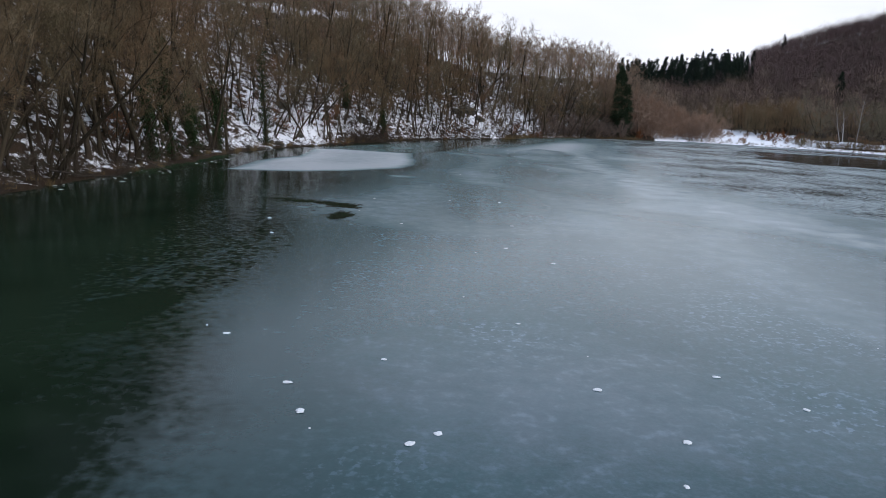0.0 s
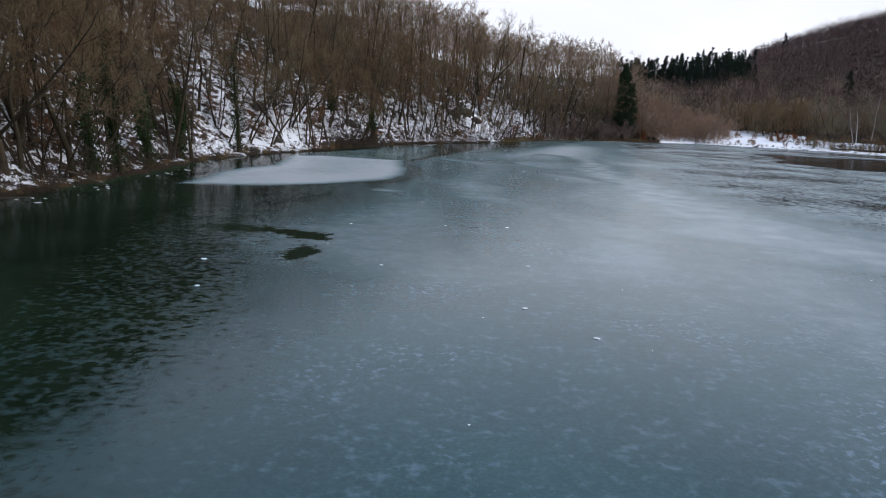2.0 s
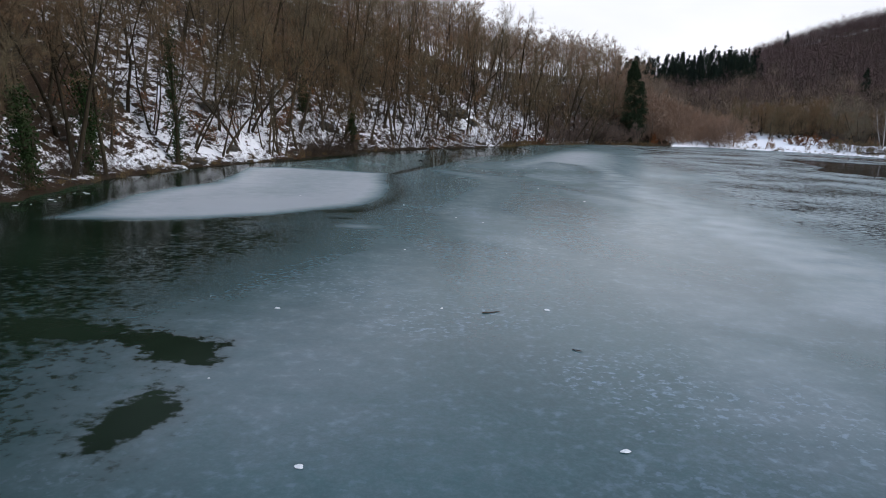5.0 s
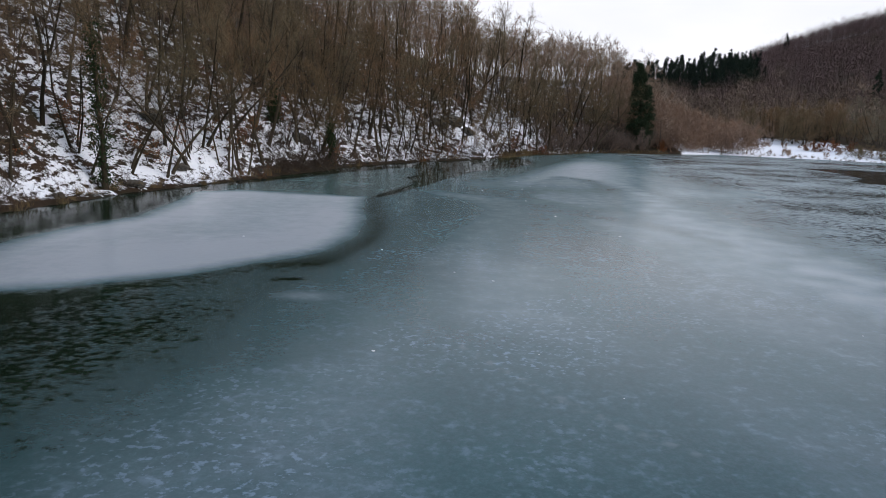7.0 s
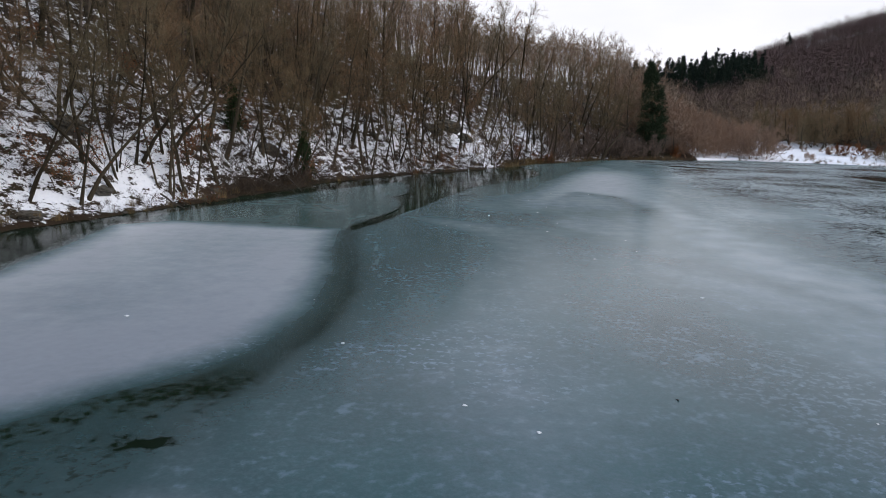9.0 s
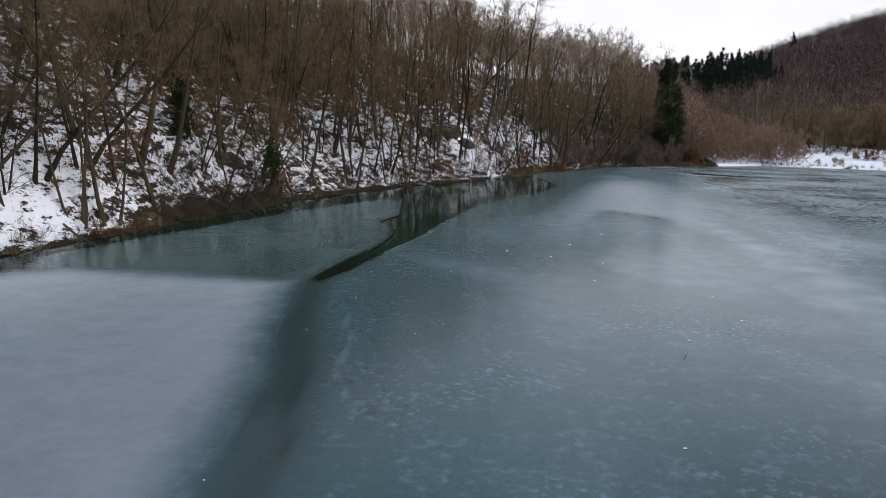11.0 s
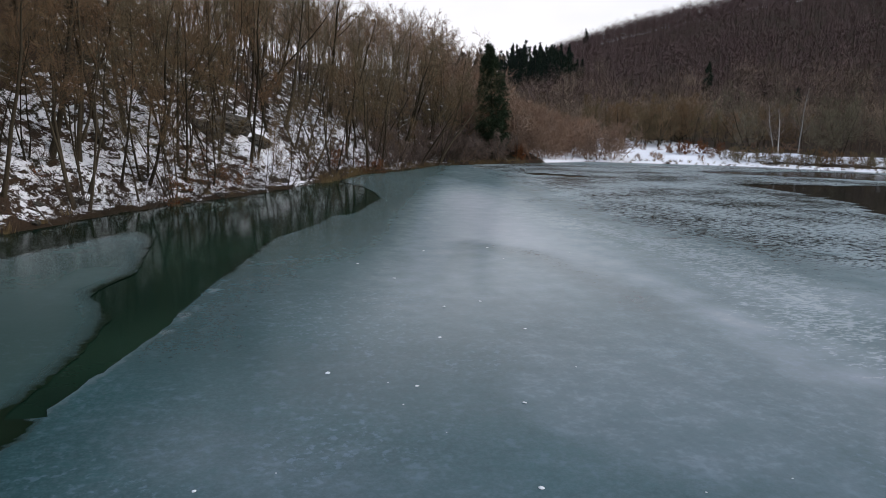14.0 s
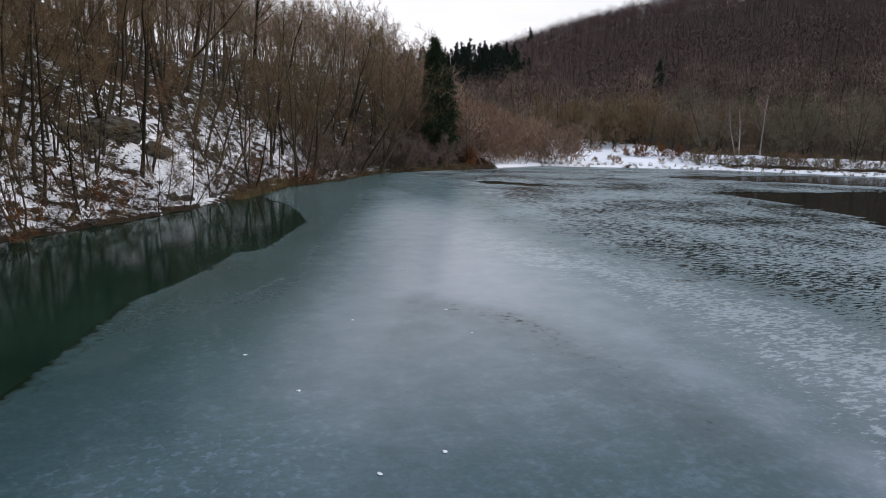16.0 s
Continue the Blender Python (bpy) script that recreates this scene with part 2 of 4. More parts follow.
    icy = blend(add, calc(add, "MULTIPLY", flaky, calc(add, "MULTIPLY", chips, 0.4)), icy, rgb(0.15, 0.22, 0.28))
    # white flakes of hoar along the edge of the broken ice
    hoar = calc(add, "ADD", calc(add, "MULTIPLY", noise_tex(add, add("Mapping", {"Vector": v, "Scale": (0.7, 1.5, 1)}).outputs[0], 3.4, 4, 0.7), 0.75), calc(add, "MULTIPLY", patch, 0.25))
    hoar = span(add, calc(add, "ADD", hoar, calc(add, "MULTIPLY", attr(add, "hoar"), 0.14)), 0.60, 0.67)
    hoar = calc(add, "MULTIPLY", hoar, span(add, attr(add, "hoar"), 0.05, 0.4))
    icy = blend(add, calc(add, "MULTIPLY", hoar, 0.4), icy, rgb(0.50, 0.55, 0.58))
    seam = span(add, calc(add, "ADD", attr(add, "seam"), jag), 0.2, 0.02)
    icy = blend(add, calc(add, "MULTIPLY", seam, 0.2), icy, rgb(0.26, 0.30, 0.33))
    clear_ice = blend(add, span(add, cloudy, 0.35, 0.65), rgb(0.005, 0.011, 0.006), rgb(0.011, 0.021, 0.012))
    icy = blend(add, calc(add, "MULTIPLY", attr(add, "green"), 0.8), icy, blend(add, cloudy, rgb(0.014, 0.036, 0.029), rgb(0.038, 0.070, 0.058)))
    col = blend(add, cover, clear_ice, icy)
    tree.links.new(col, sh.inputs["Base Color"])
    rough = calc(add, "ADD", 0.10, calc(add, "MULTIPLY", cover, 0.08))
    tree.links.new(calc(add, "ADD", calc(add, "MULTIPLY", calc(add, "MULTIPLY", cover, span(add, frost, 0.25, 0.85, 0.11, 0.21)), calc(add, "SUBTRACT", 1.0, calc(add, "MULTIPLY", attr(add, "green"), 0.2))), calc(add, "MULTIPLY", calc(add, "MULTIPLY", pale, cover), 1.0)), sh.inputs["Sheen Weight"])
    tree.links.new(blend(add, pale, rgb(0.68, 0.96, 1.0), rgb(0.88, 0.96, 1.0)), sh.inputs["Sheen Tint"])
    sh.inputs["Sheen Roughness"].default_value = 0.34
    rough = calc(add, "ADD", rough, calc(add, "MULTIPLY", calc(add, "MULTIPLY", broken, cover), 0.10))
    rough = calc(add, "ADD", rough, calc(add, "MULTIPLY", speck, 0.05))
    tree.links.new(rough, sh.inputs["Roughness"])
    sh.inputs["IOR"].default_value = 1.33
    rise = calc(add, "ADD", calc(add, "MULTIPLY", cover, 0.7), calc(add, "MULTIPLY", calc(add, "MULTIPLY", crumb, smooth), 0.07))
    bump(add, tree, sh, rise, 0.18, 0.02)
    return m


def plain_mat(name, a, b, scale, rough, bump_by=0.4):
    m, tree, sh, add = mat(name)
    v = place(add)
    n1, n2 = noise_tex(add, v, scale, 5, 0.65), noise_tex(add, v, scale * 5, 4)
    f = calc(add, "ADD", calc(add, "MULTIPLY", n1, 0.7), calc(add, "MULTIPLY", n2, 0.3))
    tree.links.new(blend(add, span(add, f, 0.35, 0.65), rgb(*a), rgb(*b)), sh.inputs["Base Color"])
    sh.inputs["Roughness"].default_value = rough
    bump(add, tree, sh, f, bump_by, 0.03)
    return m


GROUND, WATER, ICE = ground_mat(), water_mat(), ice_mat()
SNOW_LUMP = plain_mat("crusted_snow", (0.62, 0.66, 0.68), (0.84, 0.86, 0.87), 14, 0.6)
ROCK = plain_mat("mossy_rock", (0.03, 0.027, 0.02), (0.10, 0.09, 0.072), 2.2, 0.9)
DEADWOOD = plain_mat("wet_dead_wood", (0.03, 0.022, 0.016), (0.085, 0.065, 0.048), 8, 0.8)


# ---- the lie of the land ----
SHORE = np.array([(-27, -45), (-26, 20), (-25, 42), (-24.6, 54), (-24.0, 65), (-24.4, 79), (-22.4, 90.5), (-18.8, 99.5),
                  (-16.3, 107), (-13.8, 114), (-11.8, 122), (-7.5, 130.5), (-3.8, 136.5), (0.3, 141.3), (4.2, 147),
                  (7.6, 153), (13.4, 164.8), (20, 172.5), (27.5, 182.5), (35, 187.5), (44, 191), (60, 199), (74, 195.5),
                  (89, 190.5), (103, 180), (117, 168), (128, 148), (132, 110), (130, 60), (120, -45)])
FLOOR = np.array([(-27, -45), (-24, 79), (0, 141), (27, 182), (46, 196), (50, 225), (66, 262), (95, 246), (109, 216), (121, 190),
                  (140, 155), (146, 60), (136, -45)])


def off(px, py, poly):
    """Distance from the outline of a polygon: below 0 inside it."""
    best = np.full(px.shape, 1e9)
    inside = np.zeros(px.shape, bool)
    for (ax, ay), (bx, by) in zip(poly, np.roll(poly, -1, 0)):
        dx, dy = bx - ax, by - ay
        k = np.clip(((px - ax) * dx + (py - ay) * dy) / (dx * dx + dy * dy), 0, 1)
        best = np.minimum(best, np.hypot(px - ax - k * dx, py - ay - k * dy))
        if ay != by:
            cross = ((ay > py) != (by > py)) & (px < dx * (py - ay) / dy + ax)
            inside ^= cross
    return np.where(inside, -best, best)


def beside(px, py, line):
    """Distance from an open line: above 0 on its right."""
    best, side = np.full(px.shape, 1e9), np.zeros(px.shape)
    line = np.array(line, float)
    for (ax, ay), (bx, by) in zip(line[:-1], line[1:]):
        dx, dy = bx - ax, by - ay
        k = np.clip(((px - ax) * dx + (py - ay) * dy) / (dx * dx + dy * dy), 0, 1)
        d = np.hypot(px - ax - k * dx, py - ay - k * dy)
        s = np.sign((px - ax) * dy - (py - ay) * dx)
        side = np.where(d < best - 1e-9, s, side)
        best = np.minimum(best, d)
    return best * side


def ease(a, b, v):
    k = np.clip((v - a) / (b - a), 0, 1)
    return k * k * (3 - 2 * k)


def wobble(px, py, scale, seed=0.0):
    return np.array([noise.noise(Vector((a * scale, b * scale, seed))) for a, b in zip(px.ravel(), py.ravel())]).reshape(px.shape)


ROAD = [(-46, 108), (-36, 135), (-28.4, 155.5), (-23.4, 169.2), (-16, 189.5), (-9, 206)]


def land(px, py):
    """Height of the ground, its snow cover and its wet bank."""
    px, py = np.asarray(px, float), np.asarray(py, float)
    ragged = wobble(px, py, 0.35, 3.0) * 0.7 + wobble(px, py, 1.1, 9.0) * 0.25
    d = off(px, py, SHORE) + ragged * ease(300, 60, np.hypot(px - 30, py - 100))
    e = off(px, py, FLOOR)
    cap = np.interp(py, [60, 110, 140, 165, 185, 205, 260, 400], [58, 60, 58, 47, 27, 18, 16, 12])
    spur = 1 - ease(30, 60, px - 0.3 * (py - 205))
    dl = np.maximum(d, 0)
    up = np.maximum(d - 1.4 - 4.0 * ease(168, 190, py), 0)
    left = cap * (1 - np.exp(-1.0 * up / cap)) * spur
    top = np.interp(px, [40, 85, 120, 165, 190, 212, 250, 300, 420], [15, 20, 28, 39.5, 45.5, 57, 69, 80, 86])
    far = top * (1 - np.exp(-2.3 * np.maximum(e, 0) / 200)) * (1 - spur) * (1 - 0.4 * ease(410, 640, np.hypot(px - 4, py - 95)))
    far = np.maximum(far, (0.02 * np.minimum(dl, 14) + 0.06 * np.clip(dl - 14, 0, 34) + 0.9 * ease(7.5, 13, dl) * ease(86, 98, px)) * (1 - spur))
    rise = 0.3 * ease(0, 0.5, d) + 0.6 * ease(0.4, 12, d)
    z = np.where(d > 0, rise + left + far, -1.6 * ease(0, 5, -d) - 0.12 * ease(0, 0.5, -d))
    lump = wobble(px, py, 0.22, 5.0) * 0.8 + wobble(px, py, 0.47, 6.0) * 0.4
    z = z + lump * ease(0.3, 4, d) * (0.35 + 0.65 * spur)
    cover = spur * (0.475 + 0.02 * ease(128, 140, py) - 0.02 * ease(82, 66, py)) + (1 - spur) * (0.85 - 0.82 * ease(-10, 6, e))
    cover = cover - 0.09 * spur * ease(7, 13, d) * ease(120, 130, py) * ease(152, 142, py) + 0.025 * spur * ease(96, 101, py) * ease(124, 118, py) - 0.11 * spur * ease(2, 7, d) * ease(74, 80, py) * ease(94, 88, py)
    cover = cover - 0.24 * ease(0.5, 0.0, d + 0.45 * wobble(px, py, 0.6, 12.0)) * spur - (0.03 + 0.05 * ease(128, 146, py)) * ease(5, 13, d) * spur - 0.3 * ease(2.0, 0.8, d + 0.9 * wobble(px, py, 0.3, 14.0)) * ease(105, 111, py) * ease(128, 114, py) * spur
    cover = cover + 0.07 * np.exp(-((px + 20.5) / 4.5) ** 2 - ((py - 101) / 7) ** 2)
    cover = cover + 0.16 * np.exp(-((px - 5.5) / 3.5) ** 2 - ((py - 152) / 4.5) ** 2)
    road = beside(px, py, ROAD)
    cover = cover + 0.45 * ease(1.9, 0.9, np.abs(road)) * ease(100, 130, py) - 0.5 * np.exp(-((e + 3) / 1.0) ** 2) * (1 - spur)
    cover = cover - 0.42 * ease(84, 97, px) * ease(1.8, 3.4, d + 0.8 * wobble(px, py, 0.25, 15.0)) * ease(9.5, 7, d) * (1 - spur) - 0.5 * ease(88, 99, px) * ease(11.5, 15, d) * (1 - spur)
    cover = cover + 0.8 * np.minimum(wobble(px, py, 0.33, 16.0) + 0.05, 0) * ease(9, 1, d) * (1 - spur)
    cover = cover + 0.62 * ease(2.6, 0.4, np.abs(beside(px, py, [(161, 260.5), (170, 252)])))
    cover = cover + 0.07 * wobble(px, py, 0.05, 8.0) * spur
    return z, cover, ease(1.5, 0.1, d)


def graded(spans):
    """Grid lines: spans of (from, to, step)."""
    out = []
    for a, b, step in spans:
        out.extend(np.linspace(a, b, max(1, round((b - a) / step)), endpoint=False))
    return np.array(out + [spans[-1][1]])


def sheet(xs, ys):
    gx, gy = np.meshgrid(xs, ys)
    n, m = len(xs), len(ys)
    idx = np.arange(n * m).reshape(m, n)
    quads = np.stack([idx[:-1, :-1], idx[:-1, 1:], idx[1:, 1:], idx[1:, :-1]], -1).reshape(-1, 4)
    return gx.ravel(), gy.ravel(), quads


def mesh_of(name, verts, faces, material, smooth=False, attrs=(), normals=None):
    """A mesh from arrays of corners and of faces that all have the same number of corners."""
    verts, faces = np.asarray(verts, np.float32), np.asarray(faces, np.int32)
    me = bpy.data.meshes.new(name)
    n, k = faces.shape
    me.vertices.add(len(verts))
    me.vertices.foreach_set("co", verts.ravel())
    me.loops.add(n * k)
    me.loops.foreach_set("vertex_index", faces.ravel())
    me.polygons.add(n)
    me.polygons.foreach_set("loop_start", np.arange(0, n * k, k, dtype=np.int32))
    me.polygons.foreach_set("use_smooth", np.full(n, smooth))
    for key, values in dict(attrs).items():
        me.attributes.new(key, "FLOAT", "POINT").data.foreach_set("value", np.asarray(values, np.float32))
    me.update(calc_edges=True)
    me.validate()
    if normals is not None:
        me.normals_split_custom_set_from_vertices(np.asarray(normals, np.float32))
    me.materials.append(material)
    return me


xs = graded([(-1600, -300, 100), (-300, -120, 12), (-120, -50, 3), (-50, 62, 1), (62, 150, 2.5), (150, 420, 9), (420, 1900, 120)])
ys = graded([(-1500, -60, 120), (-60, 30, 6), (30, 205, 1), (205, 290, 2.5), (290, 560, 9), (560, 2400, 130)])
gx, gy, quads = sheet(xs, ys)
gz, cover, wet = land(gx, gy)
tagged(new("ground", mesh_of("ground", np.stack([gx, gy, gz], 1), quads, GROUND, True, {"snow": cover, "wet": wet})),
       "snowy valley floor and wooded hillsides with brown leaf litter", "ground", kind="structure")

wx, wy, wq = sheet(graded([(-45, 145, 10)]), graded([(-50, 215, 10)]))
tagged(new("pond_water", mesh_of("pond_water", np.stack([wx, wy, wx * 0], 1), wq, WATER, True)),
       "dark green still pond water under the ice", "water", kind="structure")

# ---- the ice ----
LEAD = [(-3.45, 98.6), (-2.5, 101.6), (-1.2, 106), (0.4, 113.2), (1.9, 118.8), (2.6, 121.6), (4.5, 124.8), (6.1, 128.2), (6.8, 130.5), (8.4, 131.4),
        (9.7, 134.4), (10.9, 137.6), (12.1, 140.6), (12.4, 144.5), (12.3, 150), (10.5, 157), (4, 156), (-6, 141), (-13, 128), (-8.5, 126.8), (-4.4, 125.6),
        (-3.1, 122.4), (-2.9, 114.2), (-3.8, 112.0), (-3.9, 110.5), (-2.8, 107.7), (-3.05, 103.7), (-3.7, 99.8)]
POOL_NEAR = [(58.5, 155), (58.4, 146), (55.5, 136), (52, 129), (58, 118), (66, 115), (80, 130), (84, 146), (80, 153)]
POOL_FAR = [(68, 176), (78, 167), (94, 160), (110, 168), (92, 178)]
SLIT = [(36, 171), (38, 167.5), (42.5, 164), (41.5, 166), (38.5, 170)]
ix, iy, iq = sheet(graded([(-27, 30, 0.36), (30, 130, 1.6)]), graded([(-40, 2, 3), (2, 146, 0.36), (146, 202, 0.9)]))
wave = wobble(ix, iy, 0.45, 2.0)
tiny = wobble(ix, iy, 1.3, 4.0)
d_shore = -off(ix, iy, SHORE) - 0.9 - 0.9 * wobble(ix, iy, 0.09, 7.0) - 0.3 * wave
d_lead = off(ix, iy, np.array(LEAD)) + 0.10 * wave + 0.12 * tiny
d_pool = np.minimum(off(ix, iy, np.array(POOL_NEAR)), off(ix, iy, np.array(POOL_FAR))) + 1.6 * wobble(ix, iy, 0.12, 1.0) + 0.7 * wave
d_pool = np.minimum(d_pool, off(ix, iy, np.array(SLIT)) + 0.3 * wave)
solid = np.minimum(np.minimum(d_shore, d_lead), d_pool)
# corners next to an edge are pulled onto it
eps = 0.05
near = np.abs(solid) < 0.24
grad_x = off(ix + eps, iy, np.array(LEAD)) - off(ix - eps, iy, np.array(LEAD))
grad_y = off(ix, iy + eps, np.array(LEAD)) - off(ix, iy - eps, np.array(LEAD))
length = np.maximum(np.hypot(grad_x, grad_y), 1e-6)
pull = near & (np.abs(d_lead - solid) < 1e-6)
ix = np.where(pull, ix - grad_x / length * solid, ix)
iy = np.where(pull, iy - grad_y / length * solid, iy)
solid = np.where(pull, 0.0, solid)
iq = iq[(solid[iq] > -1e-6).all(1)]

FROST_EDGE = [(-2.4, -40), (-3.5, 12), (-4.5, 16.5), (-5.9, 20), (-7.1, 24), (-6.9, 29), (-7.2, 33), (-8.4, 38.5), (-10.0, 44), (-10.2, 50), (-9.3, 55), (-8.0, 59), (-6.8, 62), (-5.4, 65),
              (-3.8, 69), (-3.1, 73), (-2.9, 79), (-3.2, 84), (-3.9, 88), (-4.4, 92), (-4.4, 95), (-3.6, 98)]
MILKY = [(-19.5, 61.4), (-15, 62.3), (-12, 63.8), (-8.8, 66.4), (-6.4, 69.4), (-4.6, 72), (-3.9, 76), (-4.0, 82), (-4.7, 87), (-5.2, 91), (-5.3, 94.0), (-9, 94.6), (-16, 95.6), (-18.8, 93.0),
         (-18.0, 86), (-17.6, 80), (-19.0, 76), (-19.7, 72), (-19.4, 66)]
GREENISH = [(-18, 97), (-14.5, 105.5), (-10.6, 114.5), (-4.4, 125.6), (-3.1, 122.4), (-2.9, 114.2), (-3.9, 111.2), (-2.8, 107.7), (-3.05, 103.7), (-3.6, 100.5), (-4.8, 95.4), (-5.4, 92.8), (-10, 93.4), (-17, 94.4)]
ROUGH_EDGE = [(31, 172), (24, 142), (23.2, 131), (24.8, 123), (26, 116), (25, 109), (21.5, 100), (19.4, 91), (19.2, 82), (20, 68), (22.5, 60), (25.5, 52.5), (29, 47), (45, 36), (80, 20)]
PALE_LINE = [(27, 34), (21, 48), (17.8, 58), (16.8, 70), (16.6, 78), (15.6, 88), (16.4, 97), (17.2, 106), (17.4, 114), (19.4, 122), (21.4, 130)]
RING = [(6.8, 97), (7.4, 104), (9.4, 112.5), (12.6, 119.5), (15.2, 116), (15.3, 108), (14.6, 101), (13.0, 95.5)]
LENS = [(6.4, 99.5), (7.1, 95.4), (9.6, 93.2), (13.2, 93.8), (16.2, 95), (18, 104), (17.5, 115), (13, 112), (9, 106)]
FLAKY = [(4.2, 79), (8.3, 77.8), (10.4, 73.6), (13, 69), (13.5, 64.5), (10.3, 63.0), (7.8, 67.4), (5.4, 72)]
CREASE = [(11.8, 136.0), (9.3, 131.1), (6.5, 126.5), (4.6, 123.2), (2.9, 119.6), (2.0, 117.2), (1.0, 113.5)]
# the sheet in its kinds of ice: frosted, milky, green, flaky, broken
d_frost = beside(ix, iy, FROST_EDGE)
narrow = np.interp(iy, [58, 68, 76], [1.0, 0.5, 0.22])
main = ease(-4.8, np.interp(iy, [58, 68], [9.0, 2.5]), d_frost / narrow + 0.8 * wave)
d_green = off(ix, iy, np.array(GREENISH))
above = ease(95, 98, iy) * (ix > np.interp(iy, [94, 125, 141, 157], [-4.6, -1.5, 6, 11]))
main = main * (1 - ease(0.6, -0.4, d_green))
main = np.maximum(main, above * ease(-0.2, 1.4, d_lead) * (d_green > 0.2))
milk_d = off(ix, iy, np.array(MILKY))
milky = ease(0.6, -1.6, milk_d + 0.25 * wave) * ease(-0.1, 0.35, 95.0 - iy - 0.09 * (ix + 10))
green_in = ease(0.4, -1.2, d_green)
fleck = np.interp(iy, [59, 64], [0.2, 0.42]) * ease(-6.5, -1.5, d_frost) * ease(71, 67, iy) * ease(8, 20, iy)
crease_zone = 0.33 * ease(66, 72, iy) * ease(96, 93, iy) * ease(-8.5, -6, ix) * (ix < 0)
frost = np.maximum.reduce([0.85 * main, milky * 1.1, 0.95 * green_in, fleck, crease_zone])
d_rough = -beside(ix, iy, ROUGH_EDGE)
d_rough = np.where(d_rough == 0, 1.0, d_rough)
broken = (0.35 * ease(-1.0, 3, d_rough + 1.5 * wave) + 0.65 * ease(1.5, 8, d_rough + 2.5 * wave)) * ease(194, 186, iy)
d_ring = beside(ix, iy, RING)
east = ease(9, 14, ix)
loop = np.exp(-(d_ring / (0.6 + 0.7 * east)) ** 2) * (0.55 + 0.45 * east)
in_ring = ease(0.5, -1.5, off(ix, iy, np.array(RING))) * ease(98, 106, iy)
loop = loop * (0.35 + 0.65 * ease(101, 107, iy))
frost = frost - 0.32 * loop - 0.05 * in_ring * (0.6 + 0.8 * np.abs(wave))
wedge = ease(0.9, -0.9, off(ix, iy, np.array([(8.5, 88.2), (13, 87.6), (16.6, 75), (14.2, 79.5), (11, 84.5)])))
frost = frost - 0.22 * wedge
for hx, hy, rx, ry in ((-9.5, 46, 1.1, 0.5), (-5.8, 44.9, 0.75, 0.9), (-5.4, 41.2, 0.55, 1.2), (-7.1, 45.5, 0.5, 0.4), (-5.6, 66.4, 0.6, 0.22), (-8.1, 23.0, 0.75, 0.9), (-8.2, 21.4, 0.5, 0.5),
                       (25.5, 120, 1.2, 0.5), (29.5, 117, 1.6, 0.5)):
    frost = frost - (0.9 if 40 < hy < 45.2 else 0.6) * np.exp(-(((ix - hx) / rx) ** 2 + ((iy - hy) / ry) ** 2) * np.maximum(0.4, 1 + 1.2 * tiny + 0.8 * wave))
swirl = wobble(ix + 4 * wobble(ix, iy, 0.05, 21.0), iy * 0.5 + 5 * wobble(ix, iy, 0.06, 22.0), 0.16, 23.0)
frost = frost + 0.5 * np.minimum(swirl + 0.06, 0) * main * ease(62, 78, iy) - 0.15 * ease(100, 112, iy) * ease(9, 5, ix) * np.maximum(wave, 0)
slit = beside(ix, iy, [(-3.4, 100.2), (-4.1, 97.2), (-4.8, 94.6), (-5.1, 92)])
frost = frost - 0.75 * np.exp(-(slit / 0.45) ** 2) * ease(93, 96, iy) * (iy < 101)
# less frost along the lead paints the hill's dark reflection
frost = frost - 0.25 * ease(5, 0.5, d_lead) * (ix > -3) * ease(100, 107, iy) * main
# greener, smoother ice: the wooded hill's reflection put into the colour
painted_hill = ease(3.0, -6.0, off(ix, iy, np.array([(8, 131), (14, 127), (19.5, 133), (25, 152), (33, 172), (42, 186), (30, 190), (10, 160)])) + 1.5 * wave) * main
# pale drifts, and reflected sky painted in as white
d_pale = np.abs(beside(ix, iy, PALE_LINE))
ribbon = np.exp(-((d_pale + 0.8 * wave) / np.interp(iy, [40, 60, 80, 115, 130], [3.4, 3.6, 3.0, 1.7, 1.5])) ** 2) * ease(30, 46, iy) * ease(134, 120, iy)
blob = np.exp(-(np.hypot((ix - 13.2) / 3.6, (iy - 83) / 7)) ** 2) + 0.7 * np.exp(-(np.hypot((ix + 4.4) / 1.2, (iy - 64.2) / 0.7)) ** 2)
lens = ease(0.35, -1.6, off(ix, iy, np.array(LENS)) + 0.3 * wave)
tip = ease(0.4, -2.4, off(ix, iy, np.array([(10.6, 52), (13, 49.6), (19, 46), (25, 42), (26, 52), (21, 62), (15, 57)])) + 0.5 * wave)
hoar = np.exp(-((d_rough + 2.0 + 1.2 * wave) / 2.8) ** 2) * ease(94, 104, iy) * ease(140, 128, iy)
lip = ease(0.05, 0.5, d_lead) * ease(0.25, -0.1, beside(ix, iy, CREASE)) * ease(113, 116, iy) * ease(138, 134, iy) * (d_lead < 2.2) * (ix > 0)
# base whiteness and swirls; its grading by place paints glancing sky brightness
rest = main * (np.interp(iy, [5, 40, 60, 85, 130], [0.03, 0.13, 0.08, 0.08, 0.18]) * (0.5 + 0.6 * ease(-3, 14, ix)) + 0.45 * np.maximum(swirl, 0))
